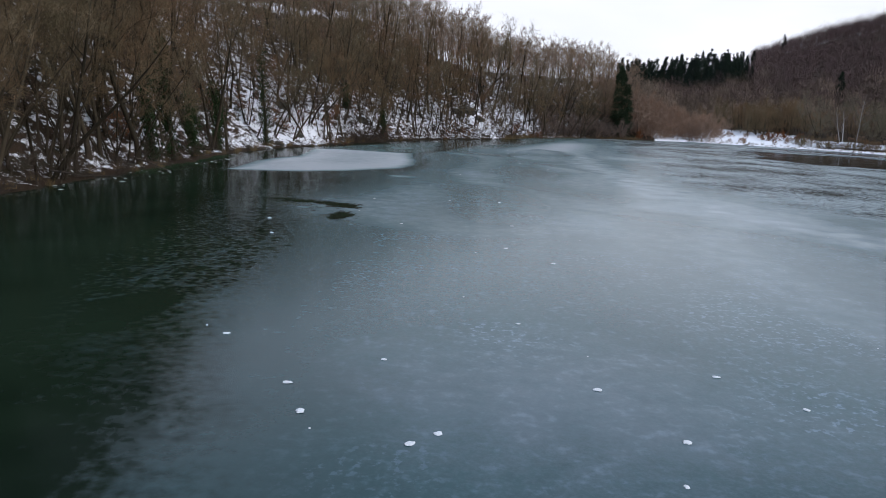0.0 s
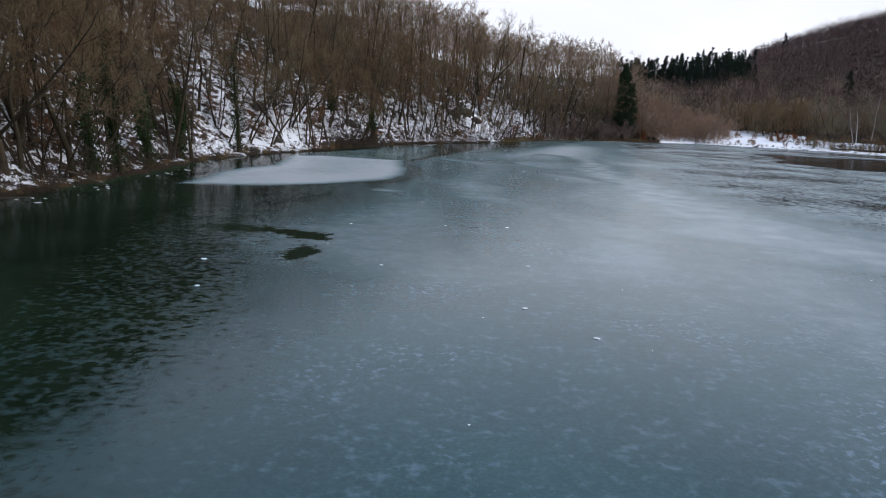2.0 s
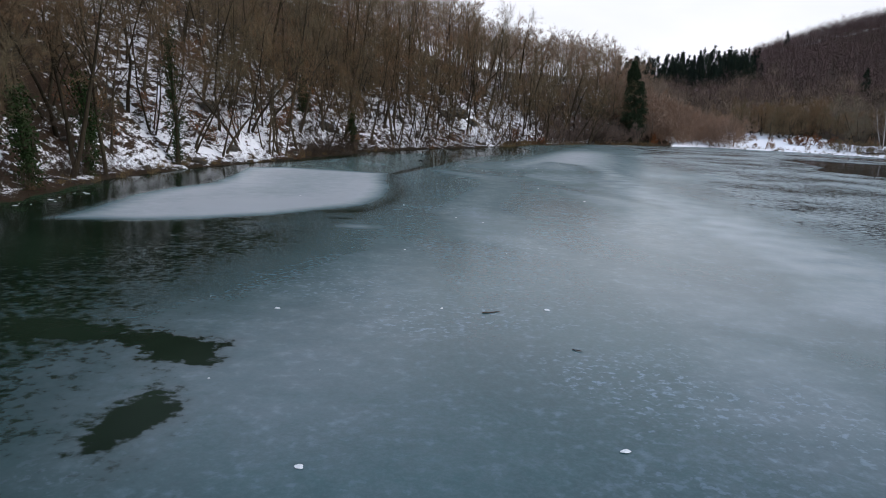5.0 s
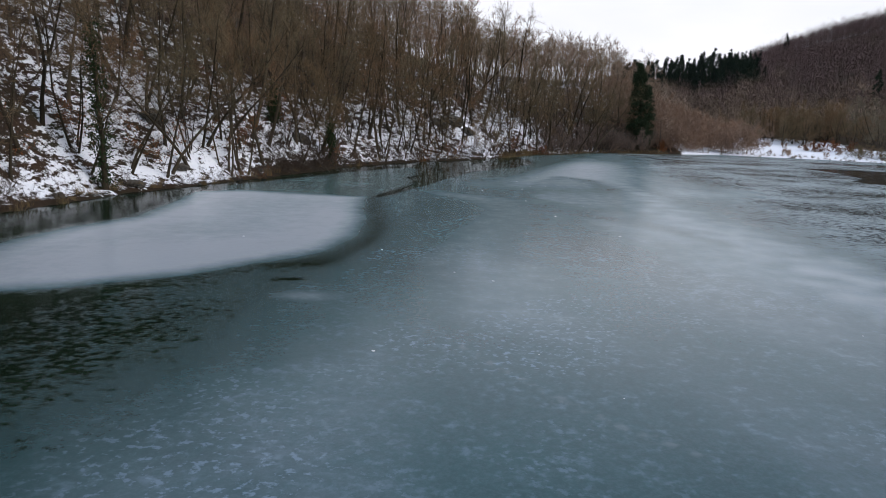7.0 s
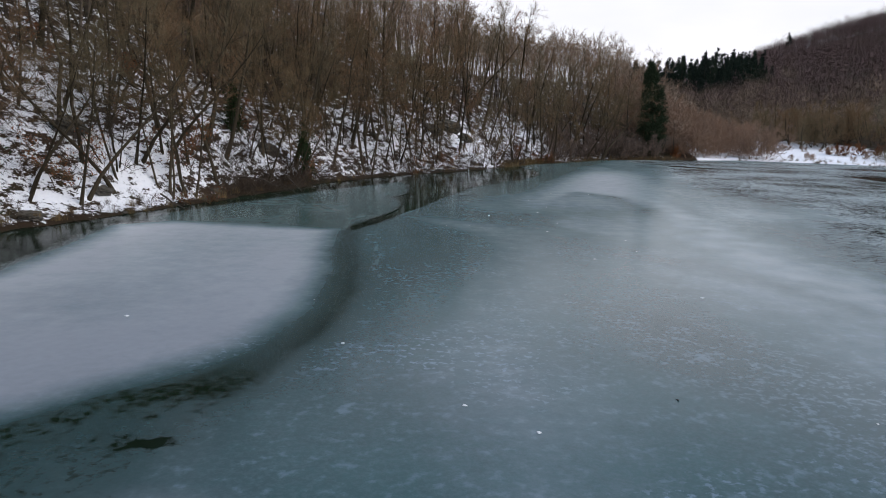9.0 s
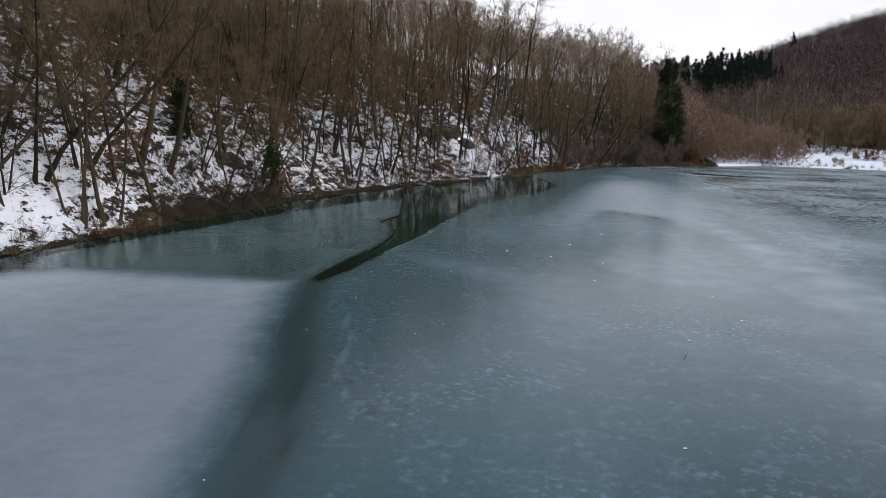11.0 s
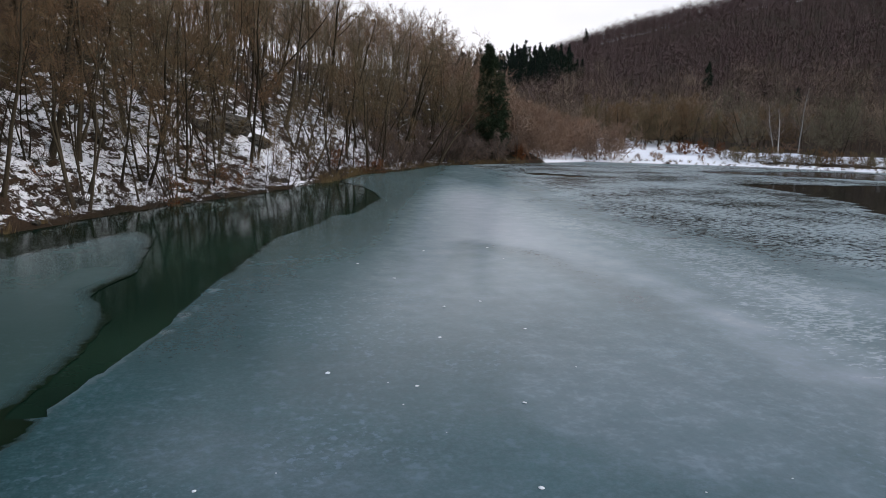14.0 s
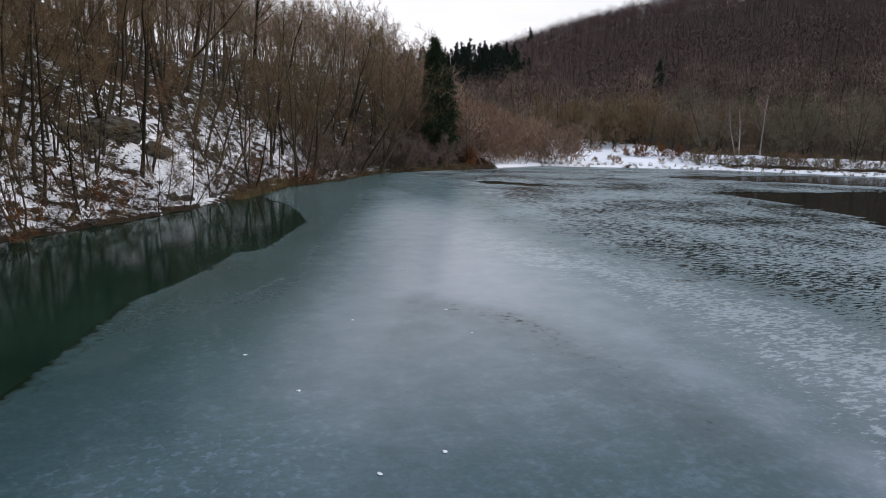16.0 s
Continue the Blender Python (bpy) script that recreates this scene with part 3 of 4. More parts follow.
# the broad 0.92 band paints the sky's reflection onto the ice as white
white = np.maximum.reduce([1.05 * milky * ease(0.4, -2.4, milk_d) * (0.93 + 0.25 * wobble(ix, iy, 0.13, 33.0)), np.interp(iy, [85, 105], [0.68, 0.58]) * ribbon * (0.85 + 0.7 * wobble(ix, iy, 0.55, 37.0)), 0.52 * blob, 0.33 * lens, 0.5 * tip, 0.92 * ease(98, 114, iy) * ease(166, 138, iy) * np.exp(-((ix - 13.6 - 0.24 * (iy - 115)) / 5.6) ** 2), 0.2 * lip, rest, 0.52 * broken])
streak = beside(ix, iy, [(8.6, 48.6), (10.3, 47.2), (12.6, 45.3), (15.3, 44), (18.8, 42.1), (21.3, 36.9), (25, 31)])
white = white * (1 - 0.65 * np.exp(-((streak + 0.3) / 0.8) ** 2)) * (1 - 0.6 * wedge) * (1 - 0.6 * loop) * (1 - 0.5 * in_ring) 
# less white and more green, painted for the dark woods reflected in the ice
painted_woods = ease(3, -2, ix - 7 - 0.36 * (iy - 118)) * ease(110, 120, iy) * main
white = white * (1 - 0.85 * painted_woods)
white = white + 0.10 * green_in * ease(-0.15, 0.35, wobble(ix * 0.5 - iy * 0.25, iy * 0.25 + ix * 0.5, 0.35, 35.0))
flake = np.maximum(ease(0.8, -1.2, off(ix, iy, np.array(FLAKY)) + 0.6 * wave), 0.3 * lens)
flake = np.maximum(flake, 0.15 * in_ring)
frost = frost - 0.16 * flake * (1 - lens)
cracks = np.minimum.reduce([np.abs(beside(ix, iy, q)) for q in (CREASE, [(-2.9, 83.9), (-2.0, 81.3), (-1.2, 79.9), (-1.1, 81.4)])])
seams = np.minimum.reduce([np.abs(beside(ix, iy, q)) for q in ([(-3.4, 89.5), (-3.1, 87.2), (-2.7, 85.9), (-2.9, 83.3), (-2.2, 81.2), (-2.3, 79.2)], [(5.1, 119.8), (6.0, 120.9), (8.5, 124.6)],
                         [(5.1, 119.8), (5.8, 115.5), (6.3, 114.8)], [(0.2, 60.2), (0.9, 59.1), (1.9, 57.5), (3.0, 55.8), (4.4, 54.1), (5.6, 53.2)], [(-4.3, 95.4), (-3.1, 99.6), (-1.9, 103.4), (-0.2, 108.6)])])
iz = 0.03 + 0.006 * wave
tagged(new("ice_sheet", mesh_of("ice_sheet", np.stack([ix, iy, iz], 1), iq, ICE, True, {"frost": frost, "white": white, "broken": broken, "green": np.maximum.reduce([green_in * (1 - milky), 0.2 * painted_hill, 0.8 * painted_woods]), "flake": flake, "hoar": hoar, "crack": cracks, "seam": seams, "calm": np.clip(0.6 * painted_hill + crease_zone / 0.33 * ease(-1.5, -3.0, ix) + green_in + lip + 0.75 * ease(28, 19, iy), 0, 1), "still": ease(84, 96, iy)})),
       "frozen pond ice, teal and frosted with milky white patches", "ice", kind="structure")


# ---- trees ----
class Soup:
    """Triangles of one part, gathered before the mesh is made."""

    def __init__(self):
        self.v, self.f, self.n = [], [], 0

    def tube(self, path, radii, sides):
        path = np.asarray(path, float)
        rows = len(path)
        way = np.gradient(path, axis=0)
        way /= np.linalg.norm(way, axis=1, keepdims=True) + 1e-9
        ref = np.where(np.abs(way[:, 2:3]) > 0.9, [[1.0, 0, 0]], [[0, 0, 1.0]])
        a = np.cross(way, ref)
        a /= np.linalg.norm(a, axis=1, keepdims=True) + 1e-9
        b = np.cross(way, a)
        ang = np.arange(sides) * 2 * math.pi / sides
        ring = path[:, None] + np.asarray(radii)[:, None, None] * (a[:, None] * np.cos(ang)[None, :, None] + b[:, None] * np.sin(ang)[None, :, None])
        idx = self.n + np.arange(rows * sides).reshape(rows, sides)
        nxt = np.roll(idx, -1, 1)
        self.v.append(ring.reshape(-1, 3))
        self.f.append(np.stack([idx[:-1], nxt[:-1], nxt[1:]], -1).reshape(-1, 3))
        self.f.append(np.stack([idx[:-1], nxt[1:], idx[1:]], -1).reshape(-1, 3))
        self.n += rows * sides

    def blades(self, base, way, width):
        """One narrow triangle for each twig, needle spray or blade of reed."""
        base, way = np.asarray(base, float), np.asarray(way, float)
        k = len(base)
        side = np.cross(way, np.random.normal(size=(k, 3)))
        side *= (np.asarray(width).reshape(-1, 1) / 2) / (np.linalg.norm(side, axis=1, keepdims=True) + 1e-9)
        self.v.append(np.stack([base - side, base + side, base + way], 1).reshape(-1, 3))
        self.f.append(self.n + np.arange(3 * k).reshape(k, 3))
        self.n += 3 * k

    def leaves(self, centre, size):
        """One small leaf, a quad cut in two, at each place."""
        k = len(centre)
        a = np.random.normal(size=(k, 3))
        a *= np.asarray(size).reshape(-1, 1) / np.linalg.norm(a, axis=1, keepdims=True)
        b = np.cross(a, np.random.normal(size=(k, 3)))
        b *= 0.6 * np.asarray(size).reshape(-1, 1) / (np.linalg.norm(b, axis=1, keepdims=True) + 1e-9)
        self.v.append(np.stack([centre - a, centre - b, centre + a, centre + b], 1).reshape(-1, 3))
        i = self.n + 4 * np.arange(k)
        self.f.append(np.concatenate([np.stack([i, i + 1, i + 2], 1), np.stack([i, i + 2, i + 3], 1)]))
        self.n += 4 * k

    def arrays(self):
        return np.concatenate(self.v), np.concatenate(self.f)

    def mesh(self, name, material, smooth=False):
        v, f = self.arrays()
        return mesh_of(name, v, f, material, smooth)


def unit(v):
    return v / (np.linalg.norm(v, axis=-1, keepdims=True) + 1e-9)


def stem(base, way, length, rows, bend=0.08, up=0.0):
    """A wandering line that may turn upwards on its way."""
    pts, p, w = [np.array(base, float)], np.array(base, float), unit(np.array(way, float))
    for _ in range(rows - 1):
        w = unit(w + np.random.normal(size=3) * bend + np.array([0, 0, up]))
        p = p + w * length / (rows - 1)
        pts.append(p)
    return np.array(pts)


def along(path, k):
    """Places and directions at the shares k of a line."""
    pos = np.asarray(k) * (len(path) - 1)
    i = np.clip(pos.astype(int), 0, len(path) - 2)
    f = (pos - i)[:, None]
    return path[i] * (1 - f) + path[i + 1] * f, unit(path[i + 1] - path[i])


def bare_tree(height, girth, limbs, branches, twigs, low=0.28, spread=0.28, thin=0.022, lean=0.06, forks=1, sides=7, bend=0.075, stout=0.34):
    """A leafless tree: the wood of trunk and limbs, and the fine twigs."""
    wood, fine = Soup(), Soup()
    for fork in range(forks):
        tilt = np.random.normal(size=2) * lean * (1 + 1.6 * (forks > 1))
        h = height * np.random.uniform(0.8, 1.0) if fork else height
        trunk = stem((tilt[0] * (forks > 1), tilt[1] * (forks > 1), -0.4), (tilt[0], tilt[1], 1), h, 8, bend, 0.05)
        rad = girth * (0.75 if fork else 1) * np.array([1.5, 1.0, 0.88, 0.75, 0.6, 0.43, 0.26, 0.08])
        wood.tube(trunk, rad, sides)
        for j in range(limbs):
            k = low + (0.97 - low) * (j + np.random.uniform(0, 0.8)) / limbs
            p, w = along(trunk, [k])
            ang = np.random.uniform(0, 2 * math.pi)
            steep = np.random.uniform(0.1, 0.85) + 0.8 * k
            way = np.array([math.cos(ang), math.sin(ang), steep])
            reach = height * spread * np.random.uniform(0.6, 1.25) * (1.15 - 0.75 * k)
            limb = stem(p[0], way, reach, 4, 0.22, 0.1)
            r = girth * stout * (1.15 - k)
            if sides > 4:
                wood.tube(limb, [r, r * 0.75, r * 0.45, r * 0.12], 4)
            else:
                wood.blades(limb[[0, 0, 1, 2]], limb[[2, 1, 3, 3]] - limb[[0, 0, 1, 2]], np.array([2, 2, 1.5, 1.1]) * r)
            ends, ways = along(limb, np.random.uniform(0.2, 1.0, branches))
            for q, (e, u) in enumerate(zip(ends, ways)):
                out = unit(u + np.random.normal(size=3) * 0.65 + np.array([0, 0, 0.15]))
                arm = stem(e, out, reach * np.random.uniform(0.35, 0.85), 3, 0.22, 0.05)
                if sides > 5:
                    wood.blades(arm[[0, 0, 1]], arm[[1, 2, 2]] - arm[[0, 0, 1]], [r * 0.75, r * 0.5, r * 0.4])
                else:
                    fine.blades(arm[:1], arm[2:] - arm[:1], [thin * 1.6])
                t_pos, t_way = along(arm, np.random.uniform(0.1, 1.0, twigs))
                d = unit(t_way * 1.0 + np.random.normal(size=(twigs, 3)) * 0.85 + np.array([0, 0, 0.05]))
                fine.blades(t_pos, d * (np.random.uniform(0.35, 1.15, (twigs, 1)) * (0.35 + reach * 0.24)), np.random.uniform(0.7, 1.3, twigs) * thin)
        tops, tw = along(trunk, np.random.uniform(0.75, 1.0, twigs * 3))
        fine.blades(tops, unit(tw + np.random.normal(size=tw.shape) * 0.6) * np.random.uniform(0.4, 1.1, (len(tw), 1)), np.full(len(tw), thin))
    return wood, fine


def part(name, me, parent, label=""):
    ob = new(name, me)
    ob.parent = parent
    return tagged(ob, label)


def thing(name, label, category, group=""):
    return tagged(new(name), label, category, group)


def ground_at(x, y):
    return float(land(np.array([x]), np.array([y]))[0][0])


def scatter(n, box, gap, ok, tries=40):
    """Places at random with a gap between them, where ok(x, y arrays) holds."""
    x0, y0, x1, y1 = box
    cand = np.random.uniform((x0, y0), (x1, y1), (n * tries, 2))
    cand = cand[ok(cand[:, 0], cand[:, 1])]
    cells, out = {}, []
    for p in cand:
        c = (int(p[0] // gap), int(p[1] // gap))
        if any(np.hypot(*(q - p)) < gap for i in (-1, 0, 1) for j in (-1, 0, 1) for q in cells.get((c[0] + i, c[1] + j), ())):
            continue
        cells.setdefault(c, []).append(p)
        out.append(p)
        if len(out) == n:
            break
    return np.array(out)


def inland(x, y):
    return off(x, y, SHORE)


def slope_side(x, y):
    return x - 0.3 * (y - 205) < 46


np.random.seed(11)
random.seed(11)
# the wood along the left bank, tree by tree
KINDS = []
for tall, girth, limbs, low, wide, lean, forks, label in (
        (13.5, 0.11, 12, 0.40, 0.28, 0.10, 1, "slender grey-brown leafless tree on a snowy bank"), (16, 0.17, 14, 0.42, 0.30, 0.07, 1, "tall dark leafless tree with a spreading crown"),
        (12, 0.085, 9, 0.36, 0.27, 0.13, 2, "thin forked leafless tree leaning in the snow"), (15, 0.13, 13, 0.46, 0.26, 0.09, 1, "straight leafless tree with fine brown twigs"),
        (17, 0.21, 15, 0.40, 0.30, 0.08, 1, "thick dark leafless tree with a wide crown"), (11, 0.08, 11, 0.32, 0.30, 0.16, 1, "slim crooked leafless tree over leaf litter"),
        (13, 0.10, 8, 0.38, 0.27, 0.10, 3, "leafless tree of three stems on a snowy bank"), (9, 0.055, 7, 0.22, 0.33, 0.13, 2, "low forked leafless sapling by the water"),
        (7, 0.045, 7, 0.15, 0.35, 0.16, 2, "small many-twigged leafless sapling in snow"), (11.5, 0.075, 6, 0.34, 0.27, 0.12, 4, "coppiced leafless tree of many thin stems"),
        (14.5, 0.13, 10, 0.38, 0.28, 0.09, 2, "twin-stemmed dark leafless tree above the water"), (8.5, 0.07, 10, 0.28, 0.34, 0.28, 1, "bent leafless tree leaning out over the bank")):
    wood, fine = bare_tree(tall, girth, limbs, 6, 21, low + 0.05, wide, 0.0175, lean=lean, forks=forks, bend=0.085, stout=0.42)
    tree = thing("bare_tree", label, "tree", "trees on the bank")
    part("trunk", wood.mesh("trunk", BARK, True), tree)
    part("crown", fine.mesh("crown", TWIG), tree)
    KINDS.append(tree)
bank_wood = scatter(260, (-46, 27, 46, 212), 1.75, lambda x, y: (inland(x, y) > 0.4) & (inland(x, y) < 13) & (x - 0.3 * (y - 205) < 36) & (np.random.uniform(0, 1, len(x)) < np.where(y < 76, 1.9, np.where(y < 84, 1.2, np.where((y > 106) & (y < 152), 1.25, 0.6))) * (1.15 - inland(x, y) / 16)))
dense = scatter(30, (-36, 34, -20, 80), 0.95, lambda x, y: (inland(x, y) > 0.3) & (inland(x, y) < 7))
bank_wood = np.concatenate([bank_wood, dense, [(5.0, 149.6), (-17.6, 109.6)]])
bz = land(bank_wood[:, 0], bank_wood[:, 1])[0]
bd = inland(bank_wood[:, 0], bank_wood[:, 1])
used = set()
for (x, y), z, d in zip(bank_wood, bz, bd):
    k = random.choice((5, 6, 7, 7, 8, 9, 9, 2, 0, 11, 10)) if d < 2.2 else random.choice((0, 1, 2, 3, 4, 5, 6, 0, 1, 3, 7, 9, 10, 9))
    if y < 80 and d < 7 and random.random() < 0.45:
        k = random.choice((4, 1, 10, 3))
    size = random.uniform(0.82, 1.15)
    m = pose(x, y, z - 0.1, 0, 0, random.uniform(0, 360)) @ Matrix.Diagonal((size, size, size * random.uniform(0.95, 1.1), 1))
    if k not in used:
        used.add(k)
        KINDS[k].matrix_basis = m
    else:
        copy_thing(KINDS[k], m @ Matrix.Diagonal((*[1 / s for s in KINDS[k].scale], 1)))


def forest(name, label, variants, places, heights, wood_m, twig_m, tones=(0.0, 1.0), round_at=0, lift=0.25):
    """A wood too dense to count: all its trees in one mesh of twigs with one of trunks under it."""
    packs = [[], []]
    variants = [[s.arrays() for s in v] for v in variants]
    z = land(places[:, 0], places[:, 1])[0]
    counts = [0, 0]
    for (x, y), h, size in zip(places, z, heights):
        v = variants[np.random.randint(len(variants))]
        a = np.random.uniform(0, 2 * math.pi)
        turn = np.array([[math.cos(a), math.sin(a), 0], [-math.sin(a), math.cos(a), 0], [0, 0, 1]]) * size
        tone = np.random.uniform(*tones)
        for k in (0, 1):
            co, f = v[k]
            packs[k].append((co @ turn + (x, y, h), f + counts[k], np.full(len(co), tone), unit(co @ turn - (0, 0, round_at * size)) + (0, 0, lift)))
            counts[k] += len(co)
    made = []
    for k, (what, material) in enumerate(((name + "_trunks", wood_m), (name, twig_m))):
        co, f, tone, face = (np.concatenate([p[i] for p in packs[k]]) for i in range(4))
        rounded = k == 1 and round_at > 0
        if rounded:
            a, b, c = co[f[:, 0]], co[f[:, 1]], co[f[:, 2]]
            back = (np.cross(b - a, c - a) * face[f[:, 0]]).sum(1) < 0
            f[back] = f[back][:, ::-1]
        made.append(new(what, mesh_of(what, co, f, material, rounded, {"tint": tone}, unit(face) if rounded else None)))
    made[0].parent = made[1]
    made[0].name = "trunks"
    return tagged(made[1], label, "woodland", kind="stuff")


np.random.seed(23)
mid_kinds = [bare_tree(np.random.uniform(11, 15), np.random.uniform(0.07, 0.12), 10, 5, 8, 0.38, 0.32, 0.042, 0.10, 1, 4, 0.085, 0.42) for _ in range(9)]
hill = scatter(1130, (-110, 35, 50, 262), 2.3, lambda x, y: (inland(x, y) > 10) & (inland(x, y) < 70) & slope_side(x, y)
               & (np.random.uniform(0, 1, len(x)) < (1.25 - inland(x, y) / 60) * np.where(y < 104, 0.45, np.where(y < 200, 1, 0.8)) * np.where((beside(x, y, ROAD) > 0) & (beside(x, y, ROAD) < 11), 0.4, 1)) & (y > 40 + 0.5 * inland(x, y)) & (np.abs(beside(x, y, ROAD)) > 2.0))
forest("hillside_wood", "dense leafless brown wood on the snowy hillside", mid_kinds, hill, np.random.uniform(0.7, 1.12, len(hill)) * np.interp(hill[:, 1], [145, 165, 185, 215], [1, 1.12, 1.05, 0.88]), BARK_HILL, TWIG_HILL)

# brushwood low on the bank
np.random.seed(29)
brush_kinds = [bare_tree(np.random.uniform(1.8, 3.6), 0.02, 6, 3, 7, 0.05, 0.5, 0.022, 0.35, 3, 3) for _ in range(5)]
brush = scatter(170, (-46, 27, 46, 205), 0.9, lambda x, y: (inland(x, y) > np.where((y > 80) & (y < 108), 2.5, 0.0)) & (inland(x, y) < 9) & slope_side(x, y) & (np.random.uniform(0, 1, len(x)) < (1.1 - inland(x, y) / 8) * np.where((y > 108) & (y < 160), 0.7, np.where(y < 108, 0.4, 1))))
heap = scatter(40, (-20, 108, -8, 124), 0.5, lambda x, y: (inland(x, y) > 0.0) & (inland(x, y) < 1.5))
fringe = scatter(150, (-30, 36, 12, 165), 0.55, lambda x, y: (inland(x, y) > -0.35) & (inland(x, y) < 1.1) & (wobble(x, y, 0.16, 41.0) > -0.12))
heap = np.concatenate([heap, fringe])
brush = np.concatenate([brush, heap])
brush_size = np.concatenate([np.random.uniform(0.6, 1.25, len(brush) - len(heap)), np.random.uniform(0.25, 0.65, len(heap))])
forest("brushwood", "tangled brown brushwood along the bank", brush_kinds, brush, brush_size, BARK_HILL, BRUSH)

# far woods round the valley
np.random.seed(31)


def far_tree(height, twigs, width, fuzz=0.10, tangled=0.5):
    """A leafless crown seen from afar: an uneven cloud of twigs."""
    wood, fine = Soup(), Soup()
    wood.tube(stem((0, 0, -0.5), (0, 0, 1), height * 0.8, 3, 0.04), [0.16, 0.1, 0.02], 3)
    squash = np.array([0.31, 0.31, 0.46]) * height * np.random.uniform(0.9, 1.1, 3)
    middle = np.array([0, 0, 0.5 * height])
    seed = np.random.uniform(0, 100)

    def swell(u):
        return np.array([[1 + 0.5 * noise.noise(Vector(q) * 1.3 + Vector((seed, 0, 0))) + 0.4 * noise.noise(Vector(q) * 3.1 + Vector((0, seed, 0)))] for q in u])

    u = unit(np.random.normal(size=(twigs, 3)) + np.array([0, 0, 0.25]))
    base = u * swell(u) * squash * np.random.uniform(0.35, 0.97, (twigs, 1)) + middle
    way = u * 0.8 + np.array([0, 0, 0.4]) + np.random.normal(size=(twigs, 3)) * tangled
    fine.blades(base, unit(way) * np.random.uniform(0.4, 1.0, (twigs, 1)) * fuzz * height, np.random.uniform(0.6, 1.3, twigs) * width)
    return wood, fine


def beyond(x, y):
    return off(x, y, FLOOR)


far_kinds = [far_tree(np.random.uniform(9.5, 12.5), 300, 0.10, 0.11, 0.9) for _ in range(10)]
slope = scatter(1900, (20, 150, 440, 560), 4.1, lambda x, y: (beyond(x, y) > 26) & ~slope_side(x, y) & (np.arctan2(x - 4, y - 95) < radians(54))
                & (np.hypot(x - 4, y - 95) < 500) & (np.abs(beside(x, y, [(160, 257.5), (169, 249)])) > 2.2) & ~((y > 318) & (np.arctan2(x - 1, y - 3) < radians(20.5))))
crest = scatter(480, (60, 300, 420, 560), 2.7, lambda x, y: (np.abs(np.hypot(x - 4, y - 95) - 435) < 22) & (np.arctan2(x - 1, y - 3) > radians(20.5)) & (np.arctan2(x - 4, y - 95) < radians(54)))
slope = np.concatenate([slope, crest])
forest("far_woods", "purple-brown leafless woods on the far hill", far_kinds, slope, np.random.uniform(0.7, 1.2, len(slope)), BARK_HILL, TWIG_FAR, round_at=5.0, lift=1.2)
mid_far = [far_tree(np.random.uniform(8.5, 12.5), 620, 0.05, 0.12) for _ in range(10)]
valley = scatter(350, (44, 165, 190, 330), 3.5, lambda x, y: (beyond(x, y) > -3) & (beyond(x, y) < 52) & (np.random.uniform(0, 1, len(x)) < 1.1 - beyond(x, y) / 60) & ~slope_side(x, y))
valley = np.concatenate([valley, scatter(75, (70, 280, 135, 330), 3.2, lambda x, y: (np.abs(np.arctan2(x - 1, y - 3) - radians(16.5)) < radians(5.2)))])
forest("valley_wood", "brown and grey leafless trees behind the meadow", mid_far, valley, np.random.uniform(0.65, 1.15, len(valley)), BARK_HILL, TWIG_MID, round_at=4.5, lift=1.0)


# ---- conifers ----
def spruce_column(height, n, blade, boughs=330):
    """An old spruce, one dense irregular column of drooping boughs down to the ground."""
    wood, fine = Soup(), Soup()
    trunk = stem((0, 0, -0.4), (0, 0, 1), height, 7, 0.012)
    wood.tube(trunk, height * 0.013 * np.array([1.3, 1.0, 0.85, 0.65, 0.45, 0.25, 0.05]), 7)
    k = np.concatenate([np.random.uniform(0.015, 0.9, boughs - boughs // 5), np.random.uniform(0.8, 0.995, boughs // 5)])
    ang = np.random.uniform(0, 2 * math.pi, boughs)
    reach = height * np.interp(k, [0, 0.12, 0.3, 0.45, 0.6, 0.75, 0.88, 0.96, 1], [0.075, 0.10, 0.12, 0.122, 0.104, 0.07, 0.036, 0.014, 0.0])
    lump = np.array([noise.noise(Vector((math.cos(a) * 1.1, math.sin(a) * 1.1, q * 7))) for a, q in zip(ang, k)])
    reach = reach * (1 + 0.42 * lump) * np.random.uniform(0.8, 1.28, boughs)
    root = along(trunk, k)[0]
    for p, q, a, r in zip(root, k, ang, reach):
        arm = stem(p, (math.cos(a), math.sin(a), 0.35 - 0.75 * (1 - q)), r * 1.1, 4, 0.08, 0.0)
        if boughs > 200:
            wood.tube(arm, [0.035, 0.025, 0.015, 0.004], 3)
        m = int(n / boughs * (0.5 + 0.5 * r / (0.1 * height)))
        pos, w = along(arm, np.random.uniform(0.25, 1.0, m) ** 0.7)
        pos = pos + np.random.normal(size=(m, 3)) * np.array([0.22, 0.22, 0.26]) * (1 + 0.2 * (boughs < 200))
        d = unit(w * 0.5 + np.random.normal(size=(m, 3)) * 0.45 + np.array([0, 0, -0.55 + 0.6 * q]))
        fine.blades(pos, d * np.random.uniform(0.3, 0.75, (m, 1)) * (1 + (boughs < 200)), np.random.uniform(0.6, 1.3, m) * blade)
    return wood, fine


np.random.seed(41)
wood, fine = spruce_column(18.3, 24000, 0.12)
spruce = thing("spruce", "tall dark green spruce standing alone at the water", "tree")
spruce.matrix_basis = pose(41.3, 195.2, ground_at(41.3, 195.2) - 0.1, 0, -3.5, 0)
part("trunk", wood.mesh("trunk", BARK, True), spruce)
v, f = fine.arrays()
part("needles", mesh_of("needles", v, f, NEEDLES, False, {"tint": np.repeat(np.random.uniform(0, 1, len(v) // 3), 3)}), spruce, "dark green needle boughs")

